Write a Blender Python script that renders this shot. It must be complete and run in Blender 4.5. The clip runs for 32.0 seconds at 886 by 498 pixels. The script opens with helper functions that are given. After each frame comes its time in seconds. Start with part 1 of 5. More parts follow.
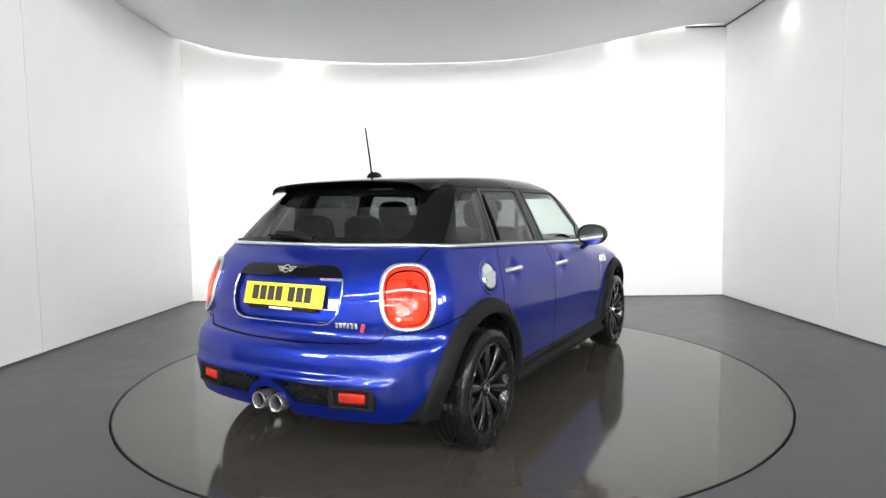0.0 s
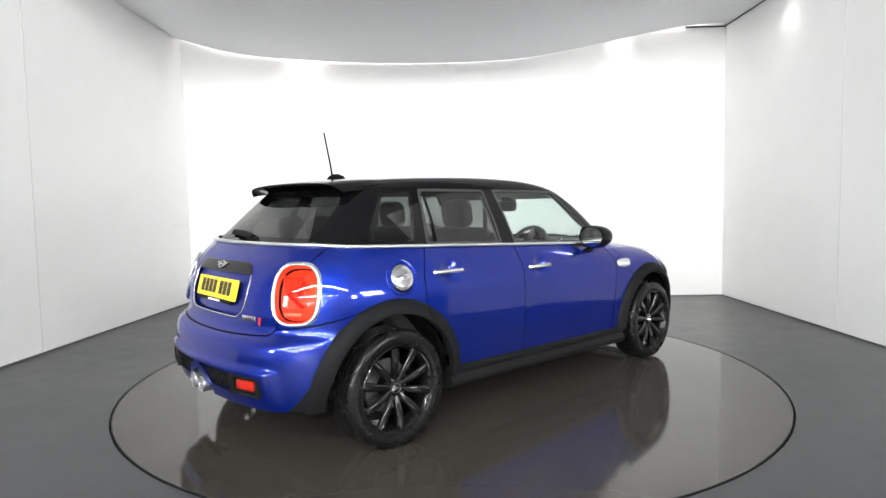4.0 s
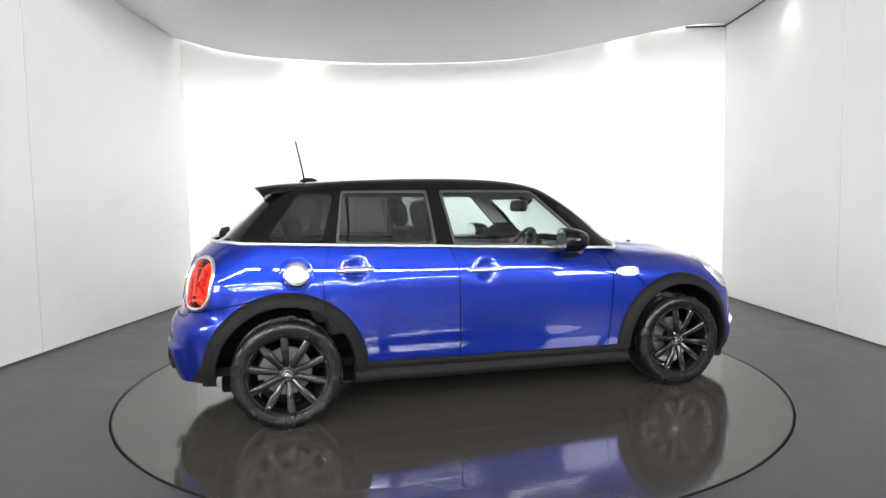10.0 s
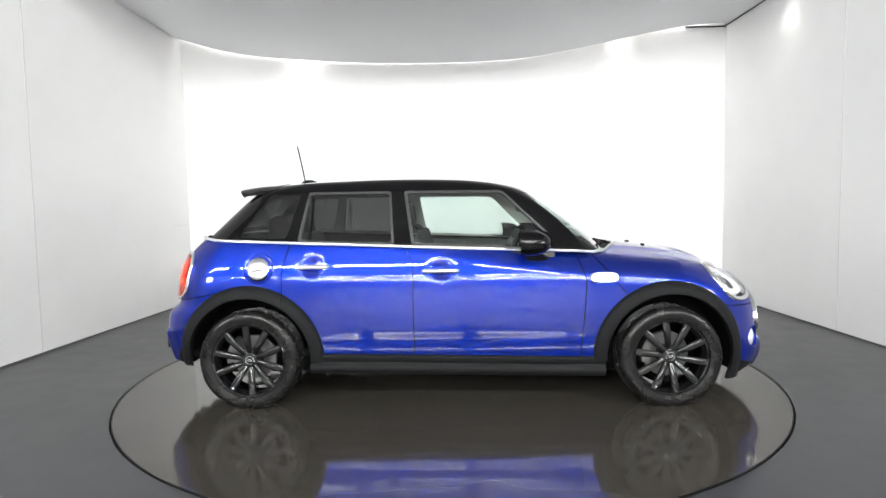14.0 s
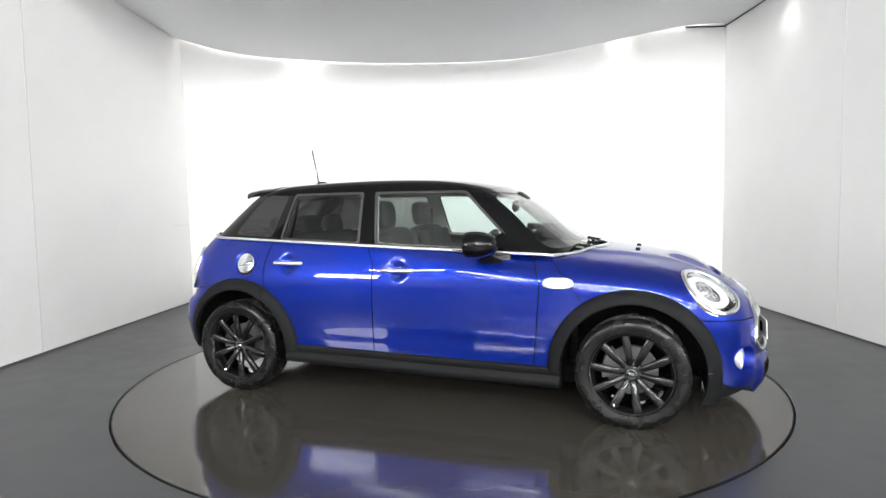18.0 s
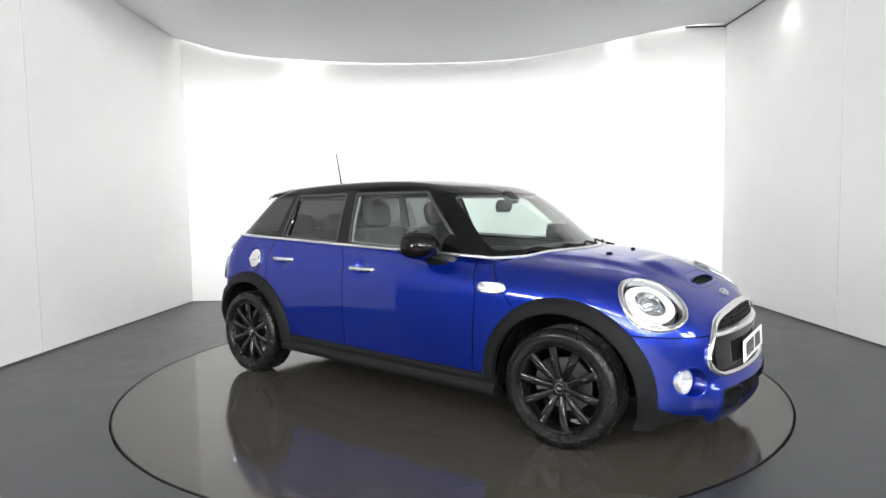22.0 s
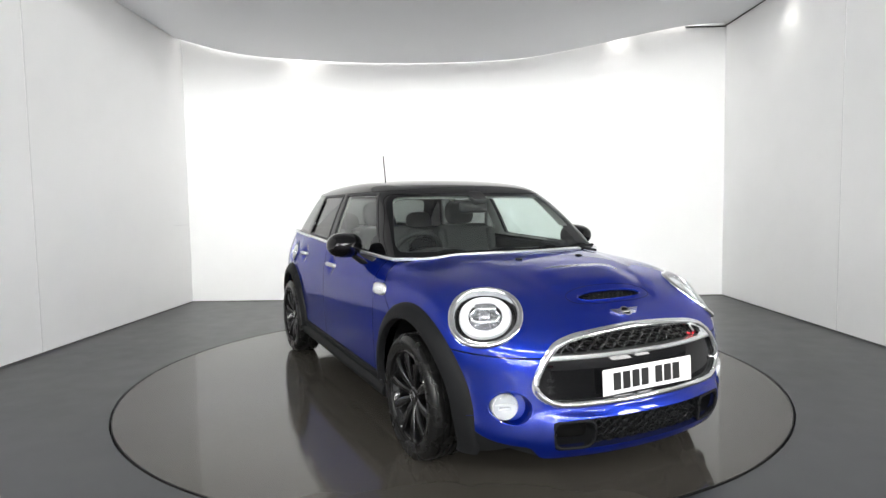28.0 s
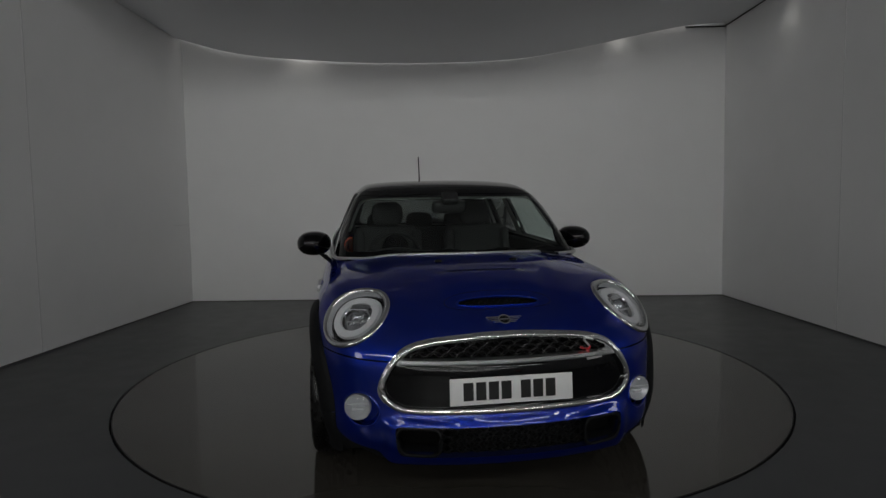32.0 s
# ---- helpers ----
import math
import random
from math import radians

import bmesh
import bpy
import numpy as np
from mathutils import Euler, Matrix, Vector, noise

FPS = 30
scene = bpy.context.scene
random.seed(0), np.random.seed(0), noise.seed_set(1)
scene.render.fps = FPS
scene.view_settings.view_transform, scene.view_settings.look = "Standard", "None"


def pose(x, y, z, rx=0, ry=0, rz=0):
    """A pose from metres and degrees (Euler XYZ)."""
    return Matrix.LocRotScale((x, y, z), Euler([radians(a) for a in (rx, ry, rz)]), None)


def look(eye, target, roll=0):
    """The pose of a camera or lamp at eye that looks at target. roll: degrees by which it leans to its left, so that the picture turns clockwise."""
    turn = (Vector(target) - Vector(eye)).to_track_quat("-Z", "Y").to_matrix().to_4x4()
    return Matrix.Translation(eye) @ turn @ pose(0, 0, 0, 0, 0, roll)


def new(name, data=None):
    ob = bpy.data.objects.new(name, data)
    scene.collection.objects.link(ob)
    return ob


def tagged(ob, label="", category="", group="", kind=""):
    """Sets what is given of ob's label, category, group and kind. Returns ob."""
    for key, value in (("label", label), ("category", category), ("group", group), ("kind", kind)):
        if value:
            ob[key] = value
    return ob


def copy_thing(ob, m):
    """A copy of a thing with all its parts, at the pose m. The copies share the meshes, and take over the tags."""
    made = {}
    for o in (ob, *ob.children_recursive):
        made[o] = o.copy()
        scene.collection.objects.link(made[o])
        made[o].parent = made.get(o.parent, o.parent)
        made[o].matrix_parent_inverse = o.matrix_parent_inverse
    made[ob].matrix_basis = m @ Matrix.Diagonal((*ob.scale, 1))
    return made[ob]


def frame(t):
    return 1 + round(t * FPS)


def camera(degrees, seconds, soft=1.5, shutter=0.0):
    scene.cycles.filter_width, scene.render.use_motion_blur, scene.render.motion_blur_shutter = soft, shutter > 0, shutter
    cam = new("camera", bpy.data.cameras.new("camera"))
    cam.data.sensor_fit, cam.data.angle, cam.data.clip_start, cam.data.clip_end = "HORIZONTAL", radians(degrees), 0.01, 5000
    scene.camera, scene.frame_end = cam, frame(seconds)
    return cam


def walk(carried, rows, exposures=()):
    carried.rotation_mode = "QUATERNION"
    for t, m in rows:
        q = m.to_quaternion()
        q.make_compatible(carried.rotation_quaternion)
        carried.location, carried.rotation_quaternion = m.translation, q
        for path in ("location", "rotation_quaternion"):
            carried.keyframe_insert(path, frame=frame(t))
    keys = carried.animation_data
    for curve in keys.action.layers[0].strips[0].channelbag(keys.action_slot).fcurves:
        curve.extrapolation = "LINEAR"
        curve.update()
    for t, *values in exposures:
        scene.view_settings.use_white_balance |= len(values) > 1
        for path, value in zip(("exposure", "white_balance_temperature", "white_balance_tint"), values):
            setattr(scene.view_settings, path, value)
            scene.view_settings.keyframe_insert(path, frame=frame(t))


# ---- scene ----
# ---------------------------------------------------------------- camera
cam = camera(73.31, 32.0, soft=1.45)
EYE = (0.0, -4.4842, 1.2314)
CAM_POSE = Matrix.Translation(EYE) @ Matrix((
    (0.99984263, 0.01560803, 0.00843231),
    (0.00731673, 0.07020114, -0.99750602),
    (-0.01616107, 0.99741074, 0.07007589))).to_4x4()
FADE = [(0.0, 0.0), (27.6, 0.0), (28.0, -0.17), (29.0, -0.84), (30.0, -1.42), (31.0, -2.10), (32.0, -2.93)]
walk(cam, [(0.0, CAM_POSE), (32.0, CAM_POSE)], FADE)

# ---------------------------------------------------------------- world and lamps
world = bpy.data.worlds.new("world")
scene.world = world
world.use_nodes = True
world.node_tree.nodes["Background"].inputs["Color"].default_value = (0.55, 0.6, 0.68, 1)
world.node_tree.nodes["Background"].inputs["Strength"].default_value = 0.02


def area(name, eye, target, sx, sy, watts, colour=(1, 0.98, 0.95), spread=180):
    d = bpy.data.lights.new(name, "AREA")
    d.shape, d.size, d.size_y, d.energy, d.color = "RECTANGLE", sx, sy, watts, colour
    d.spread = radians(spread)
    ob = new(name, d)
    ob.matrix_world = look(eye, target)
    return ob


def spot(name, eye, target, watts, angle, colour=(1, 0.97, 0.9)):
    d = bpy.data.lights.new(name, "SPOT")
    d.energy, d.spot_size, d.spot_blend, d.shadow_soft_size, d.color = watts, radians(angle), 1.0, 0.12, colour
    ob = new(name, d)
    ob.matrix_world = look(eye, target)
    return ob


# ceiling battens of the workshop behind the camera; their tubes glow
BATTENS = [(x, y) for y in (-7.5, -12.0, -17.0, -23.0, -30.0, -38.0) for x in (-6.6, -3.9, -1.3, 1.3, 3.9, 6.6)]
BATTEN_Z = 4.3
# square light panels on stands at both sides of the camera: one to the left, two to the right
PANELS = ((-3.95, -3.75, 1.50, 0.84, 62), (4.0, -3.78, 1.45, 0.74, 46), (4.35, -3.12, 1.58, 0.52, 32))
PANEL_H = 0.70
for lx_, ly_, lz_, lw_, watts_ in PANELS:
    area("panel_lamp", (lx_, ly_, lz_), (lx_ * 0.10, 1.9, lz_ + 0.35), lw_, PANEL_H, watts_, (1, 0.99, 0.975))
# spots in the slot above the back wall and the side walls
for sx, sw in ((-1.85, 17), (2.25, 7)):
    spot("slot_spot", (sx, 3.40, 3.45), (sx, 3.53, 2.6), sw, 130)
# added unseen fill strip that brightens the back wall's dim top
area("fill_strip", (0.08, 3.40, 3.62), (0.08, 3.50, 2.6), 6.6, 0.06, 15, (1, 0.97, 0.92))
spot("slot_spot", (3.50, 1.95, 3.40), (3.64, 1.95, 2.4), 9, 100)
spot("slot_spot", (-3.42, 0.15, 3.40), (-3.58, 0.15, 2.4), 6, 100)

# ---------------------------------------------------------------- materials


def mat(name, colour, rough=0.5, metal=0.0, coat=0.0, spec=0.5, emit=0.0, vary=0.0, scale=20.0, bump=0.0, bscale=200.0,
        rvary=0.0, coat_rough=0.03, dist=0.002, tint=None, coat_ior=1.5):
    m = bpy.data.materials.new(name)
    m.use_nodes = True
    nt = m.node_tree
    b = nt.nodes["Principled BSDF"]
    b.inputs["Base Color"].default_value = (*colour, 1)
    b.inputs["Roughness"].default_value = rough
    b.inputs["Metallic"].default_value = metal
    b.inputs["Coat Weight"].default_value = coat
    b.inputs["Coat IOR"].default_value = coat_ior
    b.inputs["Coat Roughness"].default_value = coat_rough
    b.inputs["Specular IOR Level"].default_value = spec
    if tint:
        b.inputs["Specular Tint"].default_value = (*tint, 1)
    if emit:
        b.inputs["Emission Color"].default_value = (*colour, 1)
        b.inputs["Emission Strength"].default_value = emit
    if vary or bump or rvary:
        tc = nt.nodes.new("ShaderNodeTexCoord")
    if vary or rvary:
        n1 = nt.nodes.new("ShaderNodeTexNoise")
        n1.inputs["Scale"].default_value, n1.inputs["Detail"].default_value = scale, 6
        n2 = nt.nodes.new("ShaderNodeTexNoise")
        n2.inputs["Scale"].default_value, n2.inputs["Detail"].default_value = scale * 0.13, 3
        add = nt.nodes.new("ShaderNodeMath")
        add.operation = "ADD"
        for i, n in enumerate((n1, n2)):
            nt.links.new(tc.outputs["Object"], n.inputs["Vector"])
            nt.links.new(n.outputs["Fac"], add.inputs[i])
        if vary:
            ramp = nt.nodes.new("ShaderNodeMapRange")
            ramp.inputs["From Min"].default_value, ramp.inputs["From Max"].default_value = 0.6, 1.4
            ramp.inputs["To Min"].default_value, ramp.inputs["To Max"].default_value = 1 - vary, 1 + vary
            mul = nt.nodes.new("ShaderNodeVectorMath")
            mul.operation = "SCALE"
            mul.inputs[0].default_value = colour
            nt.links.new(add.outputs[0], ramp.inputs["Value"])
            nt.links.new(ramp.outputs[0], mul.inputs["Scale"])
            nt.links.new(mul.outputs[0], b.inputs["Base Color"])
        if rvary:
            rr = nt.nodes.new("ShaderNodeMapRange")
            rr.inputs["From Min"].default_value, rr.inputs["From Max"].default_value = 0.6, 1.4
            rr.inputs["To Min"].default_value, rr.inputs["To Max"].default_value = max(rough - rvary, 0.01), rough + rvary
            nt.links.new(add.outputs[0], rr.inputs["Value"])
            nt.links.new(rr.outputs[0], b.inputs["Roughness"])
    if bump:
        n3 = nt.nodes.new("ShaderNodeTexNoise")
        n3.inputs["Scale"].default_value, n3.inputs["Detail"].default_value = bscale, 4
        bp = nt.nodes.new("ShaderNodeBump")
        bp.inputs["Strength"].default_value, bp.inputs["Distance"].default_value = bump, dist
        nt.links.new(tc.outputs["Object"], n3.inputs["Vector"])
        nt.links.new(n3.outputs["Fac"], bp.inputs["Height"])
        nt.links.new(bp.outputs[0], b.inputs["Normal"])
    return m


def glass_mat(name, tint, ior=1.5):
    """A thin pane: it lets the tinted light through and mirrors the rest by Fresnel."""
    m = bpy.data.materials.new(name)
    m.use_nodes = True
    nt = m.node_tree
    nt.nodes.remove(nt.nodes["Principled BSDF"])
    out = nt.nodes["Material Output"]
    tr, gl = nt.nodes.new("ShaderNodeBsdfTransparent"), nt.nodes.new("ShaderNodeBsdfGlossy")
    fa, mx = nt.nodes.new("ShaderNodeLayerWeight"), nt.nodes.new("ShaderNodeMixShader")
    pw, ma = nt.nodes.new("ShaderNodeMath"), nt.nodes.new("ShaderNodeMath")
    pw.operation, ma.operation = "POWER", "MULTIPLY_ADD"
    pw.inputs[1].default_value = 5.0
    r0 = 2 * ((ior - 1) / (ior + 1)) ** 2
    ma.inputs[1].default_value, ma.inputs[2].default_value = 1 - r0, r0
    fa.inputs["Blend"].default_value = 0.5
    tr.inputs["Color"].default_value = (*tint, 1)
    gl.inputs["Roughness"].default_value = 0.01
    gl.inputs["Color"].default_value = (1, 1, 1, 1)
    nt.links.new(fa.outputs["Facing"], pw.inputs[0])
    nt.links.new(pw.outputs[0], ma.inputs[0])
    nt.links.new(ma.outputs[0], mx.inputs[0])
    nt.links.new(tr.outputs[0], mx.inputs[1])
    nt.links.new(gl.outputs[0], mx.inputs[2])
    nt.links.new(mx.outputs[0], out.inputs["Surface"])
    return m


M_WALL = mat("white_wall_paint", (0.87, 0.87, 0.87), 0.62, vary=0.02, scale=3, bump=0.06, bscale=60)
M_CEIL = mat("white_ceiling_sheet", (0.74, 0.745, 0.76), 0.7, vary=0.015, scale=2)
M_FLOOR = mat("grey_resin_floor", (0.031, 0.033, 0.036), 0.34, vary=0.10, scale=5, rvary=0.05, bump=0.03, bscale=300)
M_TABLE = mat("turntable_polished_floor", (0.046, 0.042, 0.036), 0.09, vary=0.06, scale=4, rvary=0.03, spec=0.45)
M_GAP = mat("black_gap", (0.006, 0.006, 0.006), 0.7)
M_GREYWALL = mat("workshop_grey_wall", (0.42, 0.42, 0.43), 0.8, vary=0.15, scale=2)
M_TUBE = mat("glowing_tube", (0.985, 0.99, 0.965), 0.5, emit=172.0)
M_STEEL = mat("painted_steel", (0.55, 0.55, 0.55), 0.4, vary=0.05)

# ---------------------------------------------------------------- building helpers


def mesh_of(name, verts, faces, smooth=False):
    me = bpy.data.meshes.new(name)
    me.from_pydata([tuple(v) for v in verts], [], [tuple(f) for f in faces])
    me.update()
    if smooth:
        me.polygons.foreach_set("use_smooth", [True] * len(me.polygons))
        me.set_sharp_from_angle(angle=radians(38))
    return me


def part(name, bm, material, parent=None, label="", smooth=True, angle=38):
    """Link a bmesh, a mesh or a (verts, faces) pair as one mesh object under a thing or part."""
    if isinstance(bm, bpy.types.Mesh):
        me = bm
    elif isinstance(bm, tuple):
        me = mesh_of(name, bm[0], bm[1])
    else:
        me = bpy.data.meshes.new(name)
        bmesh.ops.recalc_face_normals(bm, faces=bm.faces)
        bm.to_mesh(me)
        bm.free()
    if smooth and not me.has_custom_normals:
        me.polygons.foreach_set("use_smooth", [True] * len(me.polygons))
        me.set_sharp_from_angle(angle=radians(angle))
    if not me.materials:
        me.materials.append(material)
    ob = new(name, me)
    if parent is not None:
        ob.parent = parent
    if label:
        ob["label"] = label
    return ob


def box(sx, sy, sz, m=None, bevel=0.0, segs=2):
    """A bevelled block, centred, as a bmesh."""
    bm = bmesh.new()
    bmesh.ops.create_cube(bm, size=1, matrix=Matrix.Diagonal((sx, sy, sz, 1)))
    if bevel:
        bmesh.ops.bevel(bm, geom=bm.edges[:], offset=bevel, segments=segs, profile=0.5, affect="EDGES")
    if m is not None:
        bm.transform(m)
    return bm


def join(*bms):
    out = bmesh.new()
    for b in bms:
        me = bpy.data.meshes.new("tmp")
        b.to_mesh(me)
        b.free()
        out.from_mesh(me)
        bpy.data.meshes.remove(me)
    return out


def lathe(profile, segs=64, axis="y", a0=0.0, a1=2 * math.pi):
    """Turn (r, h) pairs about an axis through the origin; h runs along it."""
    full = abs(a1 - a0 - 2 * math.pi) < 1e-6
    n = segs if full else segs + 1
    verts, faces, k = [], [], len(profile)
    for i in range(n):
        a = a0 + (a1 - a0) * i / segs
        for r, h in profile:
            u, v = r * math.cos(a), r * math.sin(a)
            verts.append((u, h, v) if axis == "y" else (h, u, v) if axis == "x" else (u, v, h))
    for i in range(segs):
        j = (i + 1) % n
        for q in range(k - 1):
            faces.append((i * k + q, j * k + q, j * k + q + 1, i * k + q + 1))
    bm = bmesh.new()
    vs = [bm.verts.new(v) for v in verts]
    for f in faces:
        bm.faces.new([vs[i] for i in f])
    bmesh.ops.remove_doubles(bm, verts=bm.verts[:], dist=1e-5)
    bmesh.ops.recalc_face_normals(bm, faces=bm.faces)
    return bm


def tube(points, radius, segs=10, closed=False, flat=1.0, cap=True):
    """A round or flattened bar along points."""
    pts = [Vector(p) for p in points]
    n = len(pts)
    bm = bmesh.new()
    rings = []
    up = Vector((0, 0, 1))
    for i, p in enumerate(pts):
        a = pts[i - 1] if i or closed else p
        b = pts[(i + 1) % n] if i < n - 1 or closed else p
        t = (b - a).normalized()
        s = t.cross(up)
        s = s.normalized() if s.length > 1e-4 else Vector((1, 0, 0))
        w = s.cross(t).normalized()
        r = radius(i / (n - 1)) if callable(radius) else radius
        rings.append([bm.verts.new(p + r * (math.cos(q) * s + flat * math.sin(q) * w))
                      for q in (2 * math.pi * k / segs for k in range(segs))])
    for i in range(n if closed else n - 1):
        r0, r1 = rings[i], rings[(i + 1) % n]
        for k in range(segs):
            bm.faces.new((r0[k], r0[(k + 1) % segs], r1[(k + 1) % segs], r1[k]))
    if cap and not closed:
        bm.faces.new(rings[0][::-1])
        bm.faces.new(rings[-1])
    bmesh.ops.recalc_face_normals(bm, faces=bm.faces)
    return bm


def curve(xs, ys):
    """A smooth curve through a few control values, straight beyond its ends."""
    xs, ys = np.array(xs, float), np.array(ys, float)
    d = np.diff(ys) / np.diff(xs)
    m = np.concatenate(([d[0]], (d[1:] + d[:-1]) / 2, [d[-1]]))

    def at(x):
        x = np.asarray(x, float)
        i = np.clip(np.searchsorted(xs, x) - 1, 0, len(xs) - 2)
        h = xs[i + 1] - xs[i]
        t = (x - xs[i]) / h
        tc = np.clip(t, 0, 1)
        v = ((2 * tc ** 3 - 3 * tc ** 2 + 1) * ys[i] + (tc ** 3 - 2 * tc ** 2 + tc) * h * m[i]
             + (-2 * tc ** 3 + 3 * tc ** 2) * ys[i + 1] + (tc ** 3 - tc ** 2) * h * m[i + 1])
        return v + np.where(t < 0, t * h * m[0], 0) + np.where(t > 1, (t - 1) * h * m[-1], 0)
    return at


# ---------------------------------------------------------------- the booth
YF = -1.6
R_TABLE = 2.269


def slab(name, x0, x1, y0, y1, z0, z1, m, label, category, parent=None):
    ob = part(name, box(x1 - x0, y1 - y0, z1 - z0, pose((x0 + x1) / 2, (y0 + y1) / 2, (z0 + z1) / 2)), m, parent, smooth=False)
    return tagged(ob, label, category, kind="structure")


def prism(name, plan, height, m, label):
    n = len(plan)
    v = [(x, y, z) for z in (0, height) for x, y in plan]
    f = [tuple(range(n))[::-1], tuple(range(n, 2 * n))] + [(i, (i + 1) % n, n + (i + 1) % n, n + i) for i in range(n)]
    return tagged(part(name, (v, f), m, smooth=False), label, "wall", kind="structure")


def ring_sheet(r0, r1, z, segs=160):
    v = [(r * math.cos(a), r * math.sin(a), z) for a in (2 * math.pi * i / segs for i in range(segs)) for r in (r0, r1)]
    f = [(2 * i, 2 * i + 1, (2 * i + 3) % (2 * segs), (2 * i + 2) % (2 * segs)) for i in range(segs)]
    return v, f


def build_booth():
    # outer floor: a sheet with a round hole for the turntable
    segs = 160
    v, f = ring_sheet(R_TABLE + 0.012, 6.5, 0.0, segs)
    for i in range(segs):
        a = 2 * math.pi * i / segs
        c, s = math.cos(a), math.sin(a)
        k = min(9.0 / abs(c) if abs(c) > 1e-6 else 1e9, (42.0 if s < 0 else 9.0) / abs(s) if abs(s) > 1e-6 else 1e9)
        v[2 * i + 1] = (k * c, k * s, 0.0)
    # a short drop at the hole's edge
    n = len(v)
    v += [(x, y, -0.04) for x, y, _ in v[0:n:2]]
    f += [(2 * i, (2 * i + 2) % n, n + (i + 1) % segs, n + i) for i in range(segs)]
    tagged(part("floor", (v, f), M_FLOOR, smooth=False), "dark grey satin resin floor round the turntable", "floor", kind="structure")
    slab("pit_floor", -2.5, 2.5, -2.5, 2.5, -0.08, -0.05, M_GAP, "black void under the turntable's rim gap", "pit")
    prism("wall_left", ((-3.665, YF), (-3.485, 3.53), (-3.605, 3.65), (-3.785, YF)), 4.2, M_WALL, "smooth white painted side wall with faint vertical seams")
    prism("wall_right", ((3.647, YF), (3.767, YF), (3.767, 3.56), (3.647, 3.43)), 4.2, M_WALL, "smooth white painted side wall with faint vertical seams")
    prism("wall_back", ((-3.484, 3.53), (3.646, 3.43), (3.646, 3.56), (-3.484, 3.66)), 4.2, M_WALL, "bright white painted back wall")
    # the sagging ceiling sheet, its hem a little short of the back wall
    sag = curve((-3.5, -2.75, -1.6, -0.3, 1.0, 1.95, 2.7, 3.2, 3.645), SAG)
    nx, y0, y1 = 96, 0.5, 3.34
    xs = np.linspace(-3.49, 3.643, nx + 1)
    zs = sag(xs)
    v = [(x, y, z + dz) for dz in (0, 0.03) for y in (y0, y1) for x, z in zip(xs, zs)]
    k = nx + 1
    f = []
    for i in range(nx):
        f += [(i, i + 1, k + i + 1, k + i), (2 * k + i, 3 * k + i, 3 * k + i + 1, 2 * k + i + 1),
              (k + i, k + i + 1, 3 * k + i + 1, 3 * k + i), (i, 2 * k + i, 2 * k + i + 1, i + 1)]
    tagged(part("ceiling", (v, f), M_CEIL), "pale grey sagging ceiling sheet over the booth", "ceiling", kind="structure")
    # the workshop around and behind the camera
    slab("wall_workshop_west", -9.0, -8.9, -42, 9, 0, 6, M_GREYWALL, "grey workshop wall", "wall")
    slab("wall_workshop_east", 8.9, 9.0, -42, 9, 0, 6, M_GREYWALL, "grey workshop wall", "wall")
    slab("wall_workshop_south", -9, 9, -42.1, -42, 0, 6, M_GREYWALL, "grey workshop wall", "wall")
    slab("wall_workshop_north", -9, 9, 8.9, 9.0, 0, 6, M_GREYWALL, "grey workshop wall", "wall")
    slab("ceiling_workshop", -9, 9, -42, 9, 6, 6.1, M_GREYWALL, "grey workshop roof", "ceiling")


SAG = (3.47, 3.265, 3.14, 3.09, 3.13, 3.285, 3.435, 3.51, 3.52)
build_booth()


def build_battens():
    first = None
    for bx, by in BATTENS:
        m = pose(bx, by, BATTEN_Z)
        if first is None:
            first = new("strip_light")
            part("housing", box(2.3, 0.14, 0.07, pose(0, 0, 0.045), 0.01), M_STEEL, first)
            part("tube", tube([(-1.12, 0, -0.030), (1.12, 0, -0.030)], 0.05, 10), M_TUBE, first, "glowing white tube")
            for s in (-0.6, 0.6):
                part("hanger", tube([(s, 0, 0.08), (s, 0, 6 - BATTEN_Z)], 0.008, 6), M_STEEL, first)
            first.matrix_basis = m
            tagged(first, "white steel batten strip light hung from the roof", "strip light", "workshop strip lights")
        else:
            copy_thing(first, m)


build_battens()


def build_panel_stands():
    """A steel tray behind each light panel, on a post with a splayed foot."""
    for x, y, z, w, _ in PANELS:
        m = look((x, y, 0), (x * 0.10, 1.9, 0)) @ Matrix.Rotation(radians(-90), 4, "X")
        st = new("light_stand")
        st.matrix_basis = m
        part("panel_tray", box(w + 0.08, 0.05, PANEL_H + 0.08, pose(0, -0.05, z, 3, 0, 0), 0.008), M_STEEL, st)
        part("post", tube([(0, -0.09, 0.02), (0, -0.09, z + 0.2)], 0.02, 12), M_STEEL, st)
        for a in (90, 210, 330):
            c, k = math.cos(radians(a)), math.sin(radians(a))
            part("foot", tube([(0, -0.09, 0.30), (0.4 * c, -0.09 + 0.4 * k, 0.012)], 0.012, 8), M_STEEL, st)
        tagged(st, "square white light panel on a steel tripod stand", "light stand", "light stands")


build_panel_stands()


